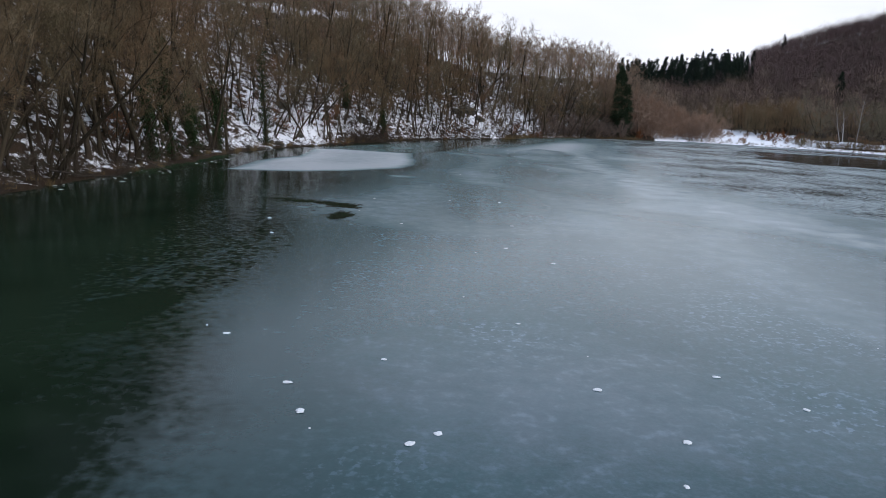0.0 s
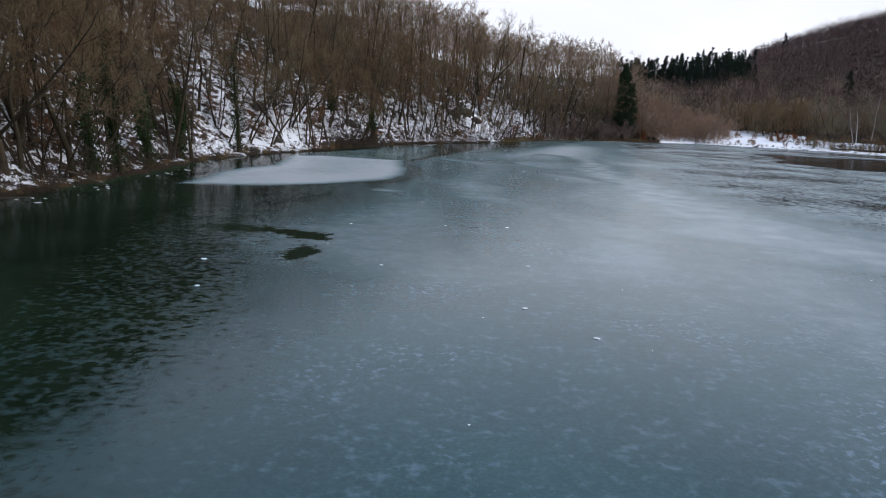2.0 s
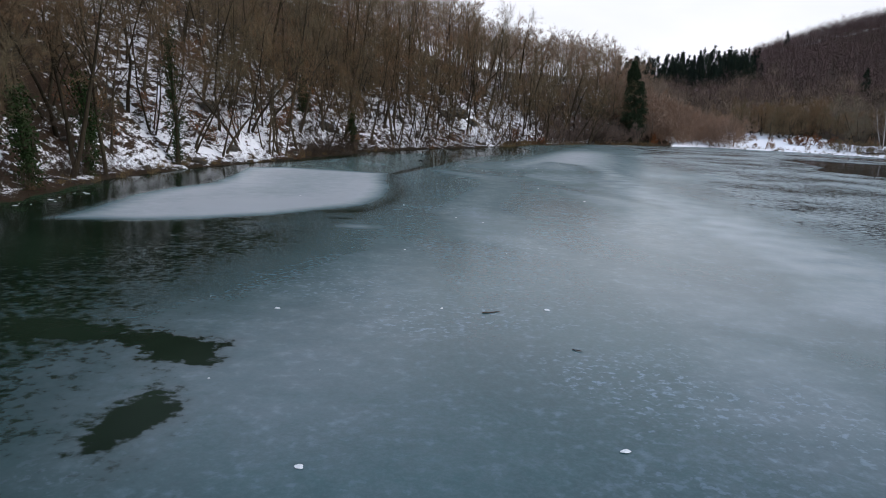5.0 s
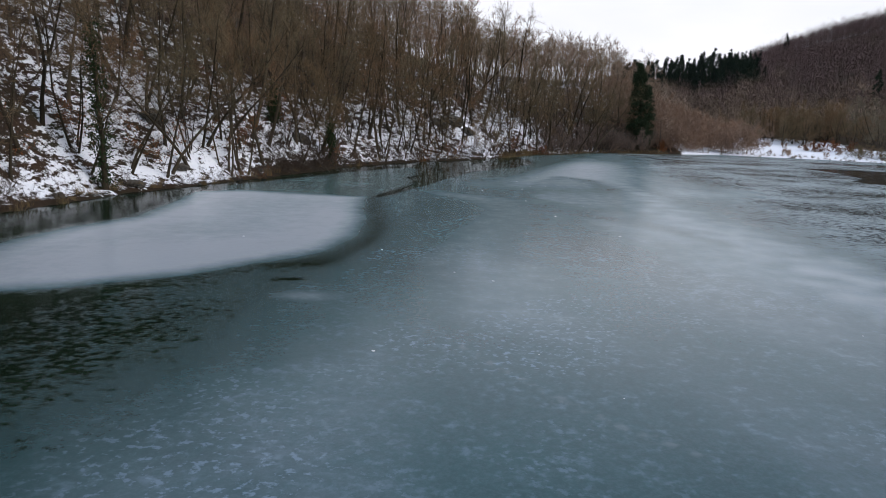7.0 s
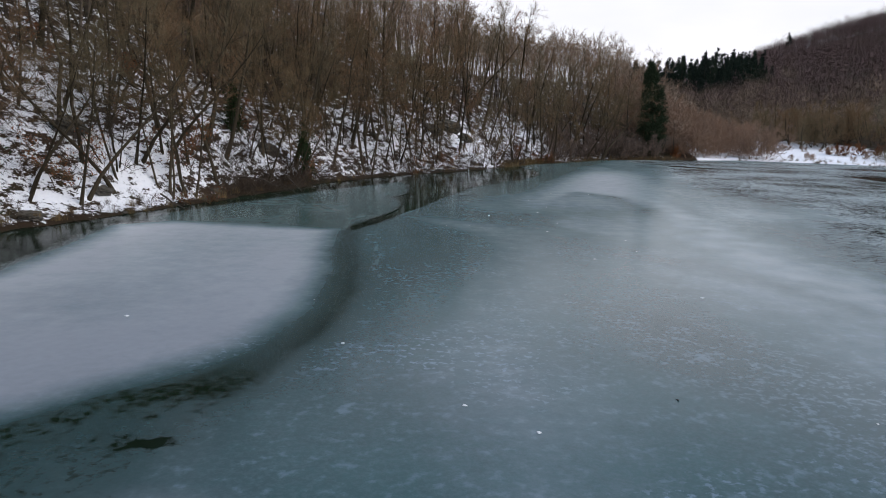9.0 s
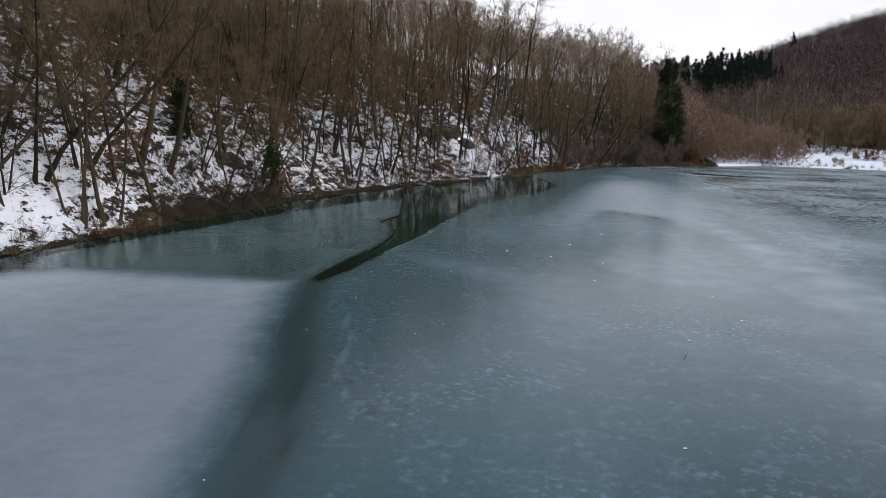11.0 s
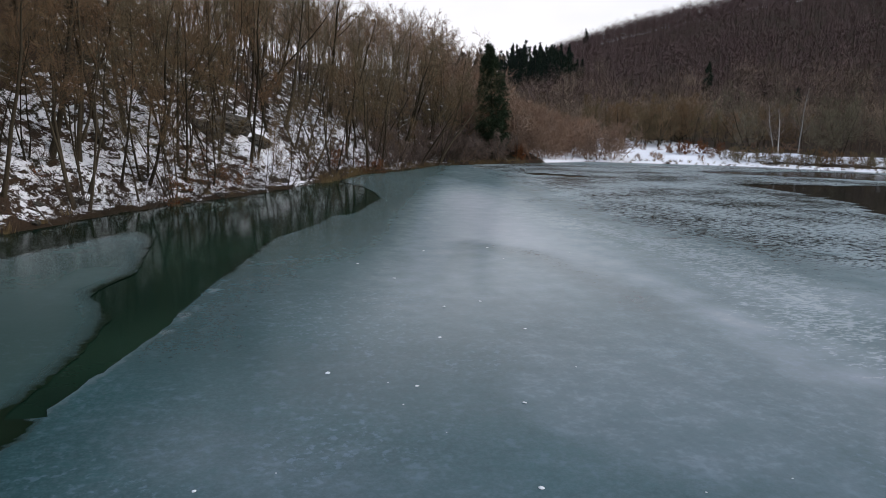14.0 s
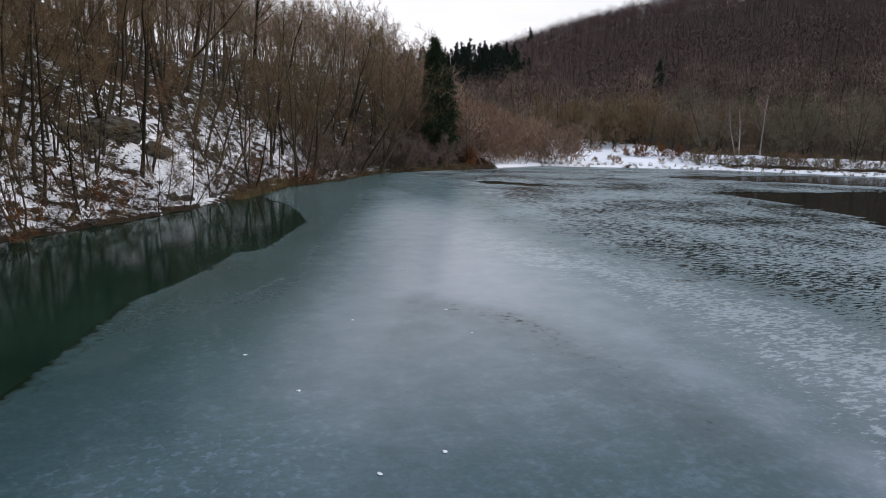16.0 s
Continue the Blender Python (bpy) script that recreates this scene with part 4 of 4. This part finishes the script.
FIRS = []
for k in range(4):
    wood, fine = spruce_column((17, 19, 15, 18)[k], 1500, 0.3, 90)
    tree = thing("fir_tree", "dark green conifer in a plantation on the hill", "tree", "conifers on the far hill")
    part("trunk", wood.mesh("trunk", BARK), tree)
    part("needles", fine.mesh("needles", NEEDLES_FAR), tree)
    FIRS.append(tree)
rows = scatter(160, (60, 300, 150, 410), 2.9, lambda x, y: (np.abs(np.arctan2(x - 1, y - 3) - radians(15.8)) < radians(4.9) * np.random.uniform(0.7, 1, len(x))) & (y > 322) & (y < 405) & ((y > 350) | (x > 94)))
single = np.array([(130, 264), (191, 464), (176, 470), (102, 316), (133, 232)])
size_of = {(130, 264): 0.78, (191, 464): 0.85, (176, 470): 0.62, (102, 316): 0.8, (133, 232): 0.45}
spots = np.concatenate([rows, single])
sz = land(spots[:, 0], spots[:, 1])[0]
for i, ((x, y), z) in enumerate(zip(spots, sz)):
    size = size_of.get((int(x), int(y)), 1.0) if i >= len(rows) else random.uniform(0.6, 0.95) * np.interp(math.degrees(math.atan2(x - 1, y - 3)), [11.5, 19], [1.4, 0.95])
    m = pose(x, y, z - 0.2, 0, 0, random.uniform(0, 360)) @ Matrix.Diagonal((size * 0.8, size * 0.8, size, 1))
    if i < 4:
        FIRS[i].matrix_basis = m
    else:
        src = FIRS[i % 4]
        copy_thing(src, m @ Matrix.Diagonal((*[1 / s for s in src.scale], 1)))


# ---- bushes, birches and single trees ----
def bush_kinds(name, label, category, group, n, tall, forks, limbs, twigs, thin, twig_m, wood_m=None, seed=0, stout=0.008):
    np.random.seed(seed)
    out = []
    for _ in range(n):
        wood, fine = bare_tree(tall * np.random.uniform(0.85, 1.1), tall * stout, limbs, 4, twigs, 0.1, 0.34, thin, 0.16, forks, 4)
        ob = thing(name, label, category, group)
        part("stem", wood.mesh("stem", wood_m or BARK), ob)
        part("crown", fine.mesh("crown", twig_m), ob)
        out.append(ob)
    return out


def plant(kinds, places, lo, hi, sink=0.1):
    """Sets things of several kinds at places, each turned and sized by chance."""
    z = land(places[:, 0], places[:, 1])[0]
    for i, ((x, y), h) in enumerate(zip(places, z)):
        size = random.uniform(lo, hi)
        m = pose(x, y, h - sink, 0, 0, random.uniform(0, 360)) @ Matrix.Diagonal((size, size, size * random.uniform(0.9, 1.1), 1))
        src = kinds[i % len(kinds)]
        if i < len(kinds):
            src.matrix_basis = m
        else:
            copy_thing(src, m @ Matrix.Diagonal((*[1 / q for q in src.scale], 1)))


random.seed(5)
red = bush_kinds("bush", "tall reddish-brown leafless bush on the snowy shore", "bush", "red bushes on the shore", 4, 6.0, 5, 7, 9, 0.05, TWIG_RED, TWIG_RED, seed=51)
plant(red, scatter(125, (38, 190, 82, 238), 1.4, lambda x, y: (inland(x, y) > 1.1) & (inland(x, y) < 34) & ((x > 46) | (y > 199)) & (x < np.where(inland(x, y) < 14, 67, 73))), 0.65, 1.45)
near_spruce = bush_kinds("bush", "grey-brown leafless bush beside the spruce", "bush", "bushes beside the spruce", 3, 5.0, 5, 7, 9, 0.045, BIRCH_TWIG, TWIG_RED, seed=57)
plant(near_spruce, scatter(34, (18, 168, 41, 200), 1.5, lambda x, y: (inland(x, y) > 0.6) & (inland(x, y) < 9)), 0.5, 1.15)
low = bush_kinds("shrub", "low brown leafless shrub in the snow", "bush", "shrubs on the meadow", 3, 2.0, 4, 6, 9, 0.03, TWIG_RED, seed=52)
plant(low, scatter(30, (62, 186, 112, 228), 2.2, lambda x, y: (inland(x, y) > 2) & (inland(x, y) < 26)), 0.5, 1.1)
dark = bush_kinds("hedge_shrub", "dark leafless hedge shrub behind the shore", "bush", "hedge along the shore", 3, 3.6, 5, 6, 10, 0.035, TWIG, seed=53)
plant(dark, scatter(64, (84, 165, 132, 212), 1.1, lambda x, y: (inland(x, y) > 2.8) & (inland(x, y) < 7.5) & (x > 88)), 0.35, 0.85)
lone = bush_kinds("meadow_tree", "dark-stemmed leafless tree at the edge of the meadow", "tree", "trees on the meadow", 3, 8.5, 2, 9, 14, 0.04, TWIG, seed=54)
plant(lone, scatter(34, (76, 205, 120, 250), 2.6, lambda x, y: (inland(x, y) > 20) & (beyond(x, y) < 3) & (beyond(x, y) > -14)), 0.8, 1.25)
close = bush_kinds("meadow_tree", "dark upright leafless tree in a grove behind the meadow", "tree", "grove behind the meadow", 3, 9.0, 2, 10, 16, 0.05, TWIG, seed=55, stout=0.014)
plant(close, scatter(26, (84, 222, 106, 242), 1.3, lambda x, y: (beyond(x, y) < -4)), 0.75, 1.1)
olive = bush_kinds("willow", "round grey-olive leafless willow behind the shore", "tree", "willows behind the shore", 2, 12.5, 4, 11, 16, 0.05, TWIG_MID_OWN, seed=56)
plant(olive, np.array([(104.4, 194.5), (108.5, 192.0), (97.5, 203.0), (113.5, 186)]), 0.8, 1.1)


def birch(height, lean):
    wood, fine = Soup(), Soup()
    trunk = stem((0, 0, -0.3), (lean, 0, 1), height, 8, 0.04, 0.02)
    wood.tube(trunk, 0.115 * np.array([1.3, 1, 0.9, 0.75, 0.6, 0.42, 0.25, 0.06]), 8)
    for j in range(16):
        k = 0.25 + 0.7 * (j + random.random()) / 16
        p, w = along(trunk, [k])
        ang = random.uniform(0, 6.283)
        limb = stem(p[0], (math.cos(ang), math.sin(ang), 1.0), height * 0.24 * (1.2 - 0.8 * k), 4, 0.12, 0.1)
        wood.tube(limb, [0.032, 0.024, 0.016, 0.005], 4)
        pos, way = along(limb, np.random.uniform(0.2, 1, 46))
        d = unit(way + np.random.normal(size=way.shape) * 0.55)
        fine.blades(pos, d * np.random.uniform(0.4, 1.1, (46, 1)), np.full(46, 0.035))
    return wood, fine


np.random.seed(61)
for x, y, h, lean, turn in ((103.2, 196.8, 13.0, 0.05, 0), (100.6, 200.0, 9.5, 0.24, 160), (101.0, 199.6, 8.5, 0.10, 190)):
    ob = thing("birch", "pale-barked leafless birch behind the snowy shore", "tree", "birches")
    ob.matrix_basis = pose(x, y, ground_at(x, y), 0, 0, turn)
    wood, fine = birch(h, lean)
    part("trunk", wood.mesh("trunk", BIRCH, True), ob, "pale birch trunk and limbs")
    part("crown", fine.mesh("crown", BIRCH_TWIG), ob)

# ivy-grown trees on the left bank
np.random.seed(67)
for x, y, h, grown in ((-25.6, 78.2, 12, 7), (-23.4, 89.5, 14, 11.5), (-24.6, 65, 13, 10.5), (-25.3, 62.6, 11, 7), (-24.9, 70.5, 12, 6), (-18.6, 116.5, 9, 4), (-12.9, 121.2, 13, 5)):
    ob = thing("ivy_tree", "leafless tree with its trunk wrapped in dark green ivy", "tree", "ivy-grown trees")
    ob.matrix_basis = pose(x, y, ground_at(x, y) - 0.1, 0, 0, random.uniform(0, 360))
    wood, fine = bare_tree(h, 0.17, 12, 5, 24, 0.3, 0.26)
    trunk_path = np.concatenate(wood.v[:1])[::7]
    leaf = Soup()
    k = np.random.beta(1.1, 1.3, 2600)
    pos = np.stack([np.interp(k * grown, trunk_path[:, 2], trunk_path[:, 0]), np.interp(k * grown, trunk_path[:, 2], trunk_path[:, 1]), k * grown], 1)
    clump = np.random.normal(size=(2600, 3)) * (0.16 + 0.26 * np.abs(np.sin(k * 9 + x)))[:, None]
    leaf.leaves(pos + clump, np.random.uniform(0.06, 0.13, 2600))
    part("trunk", wood.mesh("trunk", BARK, True), ob)
    part("crown", fine.mesh("crown", TWIG), ob)
    part("ivy", leaf.mesh("ivy", IVY), ob, "dark green ivy leaves")

# rusty bushes that kept their leaves
np.random.seed(71)
for x, y, h in ((15.6, 166.8, 2.4), (17.2, 168.4, 1.9), (45.5, 193.8, 2.6), (86.6, 208.6, 3.0), (88.6, 206.6, 3.1), (90.6, 205.2, 2.5), (84.9, 209.8, 2.0), (-17.6, 103.5, 1.4), (-2.5, 143.2, 2.0), (0.4, 144.2, 2.2), (6.4, 156.0, 1.6),
                (-13.5, 119.5, 2.6), (-9.6, 132.4, 1.7), (-27.2, 60.5, 3.2), (-20.5, 103.8, 3.6), (0.2, 141.2, 3.0), (-3.9, 135.4, 2.6), (11.6, 163.4, 3.2),
                (-22.8, 96.5, 4.4), (-25.5, 92.0, 5.0), (-19.8, 108.0, 4.2), (-24.2, 104.5, 5.2), (-17.5, 118, 4.6), (-27.4, 84.0, 4.6), (-14.2, 127.5, 4.0), (-28.0, 99, 5.0)):
    ob = thing("rusty_bush", "small beech bush with rust-brown withered leaves", "bush", "rusty bushes")
    ob.matrix_basis = pose(x, y, ground_at(x, y) - 0.05, 0, 0, random.uniform(0, 360))
    wood, fine = bare_tree(h, 0.03, 7, 4, 7, 0.08, 0.42, 0.018, 0.2, 2, 4)
    part("stem", wood.mesh("stem", BARK), ob)
    part("crown", fine.mesh("crown", TWIG), ob)
    co = fine.arrays()[0]
    leaf = Soup()
    n = int(110 * h * (2.5 if y > 160 else 1))
    leaf.leaves(co[np.random.randint(0, len(co), n)] + np.random.normal(size=(n, 3)) * 0.1, np.random.uniform(0.05, 0.10, n) * (1.6 if y > 180 else 1))
    part("foliage", leaf.mesh("foliage", RUST), ob, "rust-brown withered leaves")


# dry reeds at the water's edge
def reed_tuft():
    wood, fine = Soup(), Soup()
    n = 46
    base = np.random.normal(size=(n, 3)) * np.array([0.22, 0.22, 0])
    way = np.random.normal(size=(n, 3)) * np.array([0.3, 0.3, 0.1]) + np.array([0, 0, 1])
    fine.blades(base, unit(way) * np.random.uniform(0.4, 1.0, (n, 1)), np.full(n, 0.03))
    wood.blades(base[:4], way[:4] * 0.3, np.full(4, 0.03))
    return wood, fine


np.random.seed(73)
tufts = scatter(240, (4, 145, 50, 200), 0.5, lambda x, y: (np.abs(inland(x, y)) < 0.9) & (x > 9) & (x < 46))
more = scatter(170, (60, 165, 120, 204), 0.8, lambda x, y: (inland(x, y) > -0.2) & (inland(x, y) < 1.2))
few = scatter(70, (-28, 40, 9, 150), 0.9, lambda x, y: (inland(x, y) > -0.2) & (inland(x, y) < 0.9))
mound = scatter(90, (8, 154, 18, 169), 0.35, lambda x, y: (inland(x, y) > -1.0) & (inland(x, y) < 1.2))
tufts = np.concatenate([tufts, more, few, mound])
forest("dry_reeds", "tan withered reeds and grass at the waterline", [reed_tuft() for _ in range(5)], tufts, np.random.uniform(0.5, 1.0, len(tufts)), REED, REED)


# green grass drowned at the waterline
np.random.seed(79)
sod_at = scatter(420, (-25.5, 55, -18, 76), 0.16, lambda x, y: (inland(x, y) > -2.1 - 0.8 * np.sin(y * 1.7)) & (inland(x, y) < 0.1))
sod = Soup()
for x, y in sod_at:
    n = 14
    base = np.array([x, y, -0.02]) + np.random.normal(size=(n, 3)) * np.array([0.16, 0.16, 0.0])
    sod.blades(base, unit(np.random.normal(size=(n, 3)) * np.array([0.9, 0.9, 0.1]) + np.array([0, 0, 0.5])) * np.random.uniform(0.1, 0.26, (n, 1)), np.full(n, 0.03))
tagged(new("wet_grass", sod.mesh("wet_grass", SOD)), "wet green grass drowned at the waterline", "grass", kind="stuff")


# ---- stones and dead wood on the bank ----
def boulder(seed, rough=0.6):
    bm = bmesh.new()
    bmesh.ops.create_icosphere(bm, subdivisions=3, radius=1)
    for v in bm.verts:
        n = noise.noise(v.co * 1.6 + Vector((seed * 7.3, 0, 0))) * rough + noise.noise(v.co * 2.7 + Vector((0, seed * 3.1, 0))) * rough * 0.5
        v.co = v.co * (1 + n)
        v.co.z *= 0.62
    me = bpy.data.meshes.new("stone")
    bm.to_mesh(me)
    bm.free()
    me.materials.append(ROCK)
    return me


random.seed(81)
np.random.seed(81)
STONES = [boulder(k) for k in range(6)]
stones = scatter(85, (-40, 38, 44, 200), 1.1, lambda x, y: (inland(x, y) > -0.1) & (inland(x, y) < 7) & slope_side(x, y) & (np.random.uniform(0, 1, len(x)) < 1 - inland(x, y) / 8))
for (x, y), z in zip(stones, land(stones[:, 0], stones[:, 1])[0]):
    ob = tagged(new("stone", random.choice(STONES)), "rough dark brown stone half sunk in snow and leaves", "stone", "stones on the bank")
    r = random.uniform(0.12, 0.38)
    ob.matrix_basis = pose(x, y, z + 0.1 * r, random.uniform(-12, 12), random.uniform(-12, 12), random.uniform(0, 360)) @ Matrix.Diagonal((r * random.uniform(0.9, 1.5), r, r * random.uniform(0.7, 1.1), 1))


def outcrop(length, seed):
    """A crag of tilted layers, broken along its face."""
    bm = bmesh.new()
    bmesh.ops.create_icosphere(bm, subdivisions=4, radius=1)
    for v in bm.verts:
        p = v.co.copy()
        push = 1 + 0.35 * noise.noise(p * 1.4 + Vector((seed, 0, 0))) + 0.22 * noise.noise(p * 3.4 + Vector((0, seed, 0))) + 0.1 * noise.noise(p * 8 + Vector((0, 0, seed)))
        step = round((p.z + 0.25 * p.x) * 4) / 4 - (p.z + 0.25 * p.x)
        v.co = Vector((p.x * push * length, p.y * push * (1 + 0.4 * step), p.z * push * 0.75 + 0.35 * step))
    me = bpy.data.meshes.new("rock_outcrop")
    bm.to_mesh(me)
    bm.free()
    me.materials.append(ROCK)
    return me


for i, (x, y, r, turn) in enumerate(((-1.6, 149.6, 1.15, 38), (0.6, 151.6, 1.3, 44), (2.8, 153.4, 0.9, 50), (4.0, 150.6, 0.55, 60), (5.1, 151.6, 0.5, 55), (-16.5, 121.0, 0.9, 60), (-24.6, 101, 0.9, 80), (-22.6, 92.6, 0.5, 75), (-21.4, 98.4, 0.45, 70))):
    ob = tagged(new("rock_outcrop", outcrop(1.7, 3.7 * i)), "dark mossy rock outcrop jutting from the snowy slope", "rock", "rock outcrops")
    ob.matrix_basis = pose(x, y, ground_at(x, y) + 0.2 * r, 0, 8, turn) @ Matrix.Diagonal((r, r * 0.8, r * 0.85, 1))


def dead_branch(length, girth, seed):
    np.random.seed(seed)
    s = Soup()
    main = stem((0, 0, 0), (1, 0, 0.05), length, 7, 0.16, -0.01)
    s.tube(main, girth * np.array([1, 0.9, 0.8, 0.65, 0.5, 0.35, 0.1]), 6)
    for k in np.random.uniform(0.25, 0.95, int(4 + length * 1.5)):
        p, w = along(main, [k])
        limb = stem(p[0], w[0] + np.random.normal(size=3) * 0.7, length * np.random.uniform(0.12, 0.3), 4, 0.2, 0)
        s.tube(limb, girth * 0.4 * np.array([1, 0.75, 0.5, 0.1]), 4)
        for q in np.random.uniform(0.3, 1, 3):
            p2, w2 = along(limb, [q])
            s.tube(stem(p2[0], w2[0] + np.random.normal(size=3) * 0.8, length * 0.08, 3, 0.2), girth * 0.16 * np.array([1, 0.6, 0.2]), 3)
    return s.mesh("dead_branch", DEADWOOD, True)


for i, (x, y, z, length, girth, turn, tilt) in enumerate((
        (-13.6, 115.6, 1.1, 5.0, 0.07, -50, 14), (-18.8, 101.0, 0.9, 4.2, 0.06, -30, 12), (-10.2, 127.8, 1.0, 4.5, 0.06, -20, 14),
        (-24.8, 71, 0.8, 4.0, 0.06, -40, 10), (-25.2, 58, 1.0, 5.0, 0.08, 20, 10), (-21.0, 95.2, 0.8, 3.4, 0.05, -70, 11),
        (-4.6, 138.4, 0.9, 3.6, 0.05, -10, 12), (8.8, 157.5, 0.8, 3.2, 0.05, -30, 12), (-16.4, 110.4, 1.4, 4.6, 0.07, 5, 16), (-25, 47, 0.9, 4.4, 0.07, -15, 10))):
    ob = tagged(new("fallen_branch", dead_branch(length, girth, 90 + i)), "dark fallen branch hanging from the bank to the water", "branch", "fallen branches")
    ob.matrix_basis = pose(x, y, max(z, ground_at(x, y) + 0.12), 0, tilt, turn)

# ---- bits lying on the ice ----
for name, label, x, y, length, girth, turn, seed in (("stick", "dark wet stick frozen onto the ice", 1.75, 49.5, 0.62, 0.022, 3, 120), ("twig", "small dark twig lying on the ice", 3.85, 46.4, 0.3, 0.014, -30, 121),
                                                     ("twig", "short dark twig standing out of the ice", 5.6, 69.4, 0.2, 0.016, 80, 122), ("twig", "small dark twig lying on the ice", 6.6, 85.0, 0.2, 0.012, 40, 123)):
    np.random.seed(seed)
    s = Soup()
    line = stem((-length / 2, 0, 0), (1, 0, 0.02), length, 6, 0.14, 0)
    s.tube(line, girth * np.array([0.8, 1, 0.9, 1.0, 0.7, 0.3]), 6)
    p, w = along(line, [0.55])
    s.tube(stem(p[0], w[0] + np.array([0, 0.7, 0.3]), length * 0.25, 3, 0.1), girth * 0.5 * np.array([1, 0.7, 0.2]), 5)
    ob = tagged(new(name, s.mesh(name, DEADWOOD, True)), label, name)
    ob.matrix_basis = pose(x, y, 0.036 + girth * 0.9, 0, 0, turn)


def clump(seed):
    bm = bmesh.new()
    bmesh.ops.create_icosphere(bm, subdivisions=2, radius=1)
    for v in bm.verts:
        side = 1 + 0.55 * noise.noise(Vector((v.co.x * 1.3, v.co.y * 1.3, seed * 5.7)))
        v.co = Vector((v.co.x * side, v.co.y * side * 0.75, v.co.z * 0.16 * (1 + 0.6 * noise.noise(v.co * 3))))
    me = bpy.data.meshes.new("snow_clump")
    bm.to_mesh(me)
    bm.free()
    me.materials.append(SNOW_LUMP)
    return me


random.seed(131)
np.random.seed(131)
CLUMPS = [clump(k) for k in range(7)]
seen_at = [(3.0, 23.1), (-0.5, 19.5), (-2.4, 17.7), (0.5, 15.2), (1.0, 15.7), (-1.8, 16.3), (4.5, 18.4), (5.3, 14.3), (5.8, 16.0), (7.6, 19.7), (-4.8, 20.7), (9.0, 18.0),
           (3.2, 34.5), (3.8, 40.8), (-2.0, 39.6), (-8.8, 39.0), (-7.6, 35.1), (5.0, 31.8), (0.2, 49.8), (3.5, 50.2), (-4.7, 48.9), (-1.6, 58.7),
           (-2.7, 72.9), (-9.7, 75.0), (0.6, 68.7), (2.1, 67.4), (9.8, 79.5), (0.3, 96.1), (6.2, 94.9), (10.2, 92.5), (9.9, 89.1), (7.3, 86.7), (9.7, 104.2), (6.8, 103.8),
           (5.2, 100.1), (7.4, 98.6), (3.2, 101.4), (7.1, 111.8), (6.1, 114.9), (9.4, 107.7), (7.9, 107.2), (13.1, 115.2), (9.8, 117.6), (13.3, 118.1)]
strewn = scatter(70, (-14, 8, 34, 150), 0.9, lambda x, y: (off(x, y, np.array(LEAD)) > 0.5) & (np.abs(x - 3) < 3 + 0.45 * np.maximum(8, y - 5)) & (inland(x, y) < -3))
for i, (x, y) in enumerate(list(seen_at) + [tuple(p) for p in strewn]):
    r = random.uniform(0.06, 0.12) if i < len(seen_at) else random.uniform(0.018, 0.042)
    if y > 84:
        r *= 0.75
    ob = tagged(new("snow_clump", random.choice(CLUMPS)), "small white clump of crusted snow on the ice", "snow clump", "snow clumps on the ice")
    ob.matrix_basis = pose(x, y, 0.036 + 0.06 * r, 0, 0, random.uniform(0, 360)) @ Matrix.Diagonal((r, r, r, 1))

shards = scatter(26, (-25, 44, -19, 72), 0.35, lambda x, y: (inland(x, y) < -0.4) & (inland(x, y) > -2.8))
for x, y in shards:
    r = random.uniform(0.05, 0.14)
    ob = tagged(new("ice_shard", random.choice(CLUMPS)), "broken pale ice shard stranded by the bank", "ice shard", "ice shards by the bank")
    ob.matrix_basis = pose(x, y, 0.035 + 0.06 * r, random.uniform(-6, 6), random.uniform(-6, 6), random.uniform(0, 360)) @ Matrix.Diagonal((r * 1.5, r, r, 1))
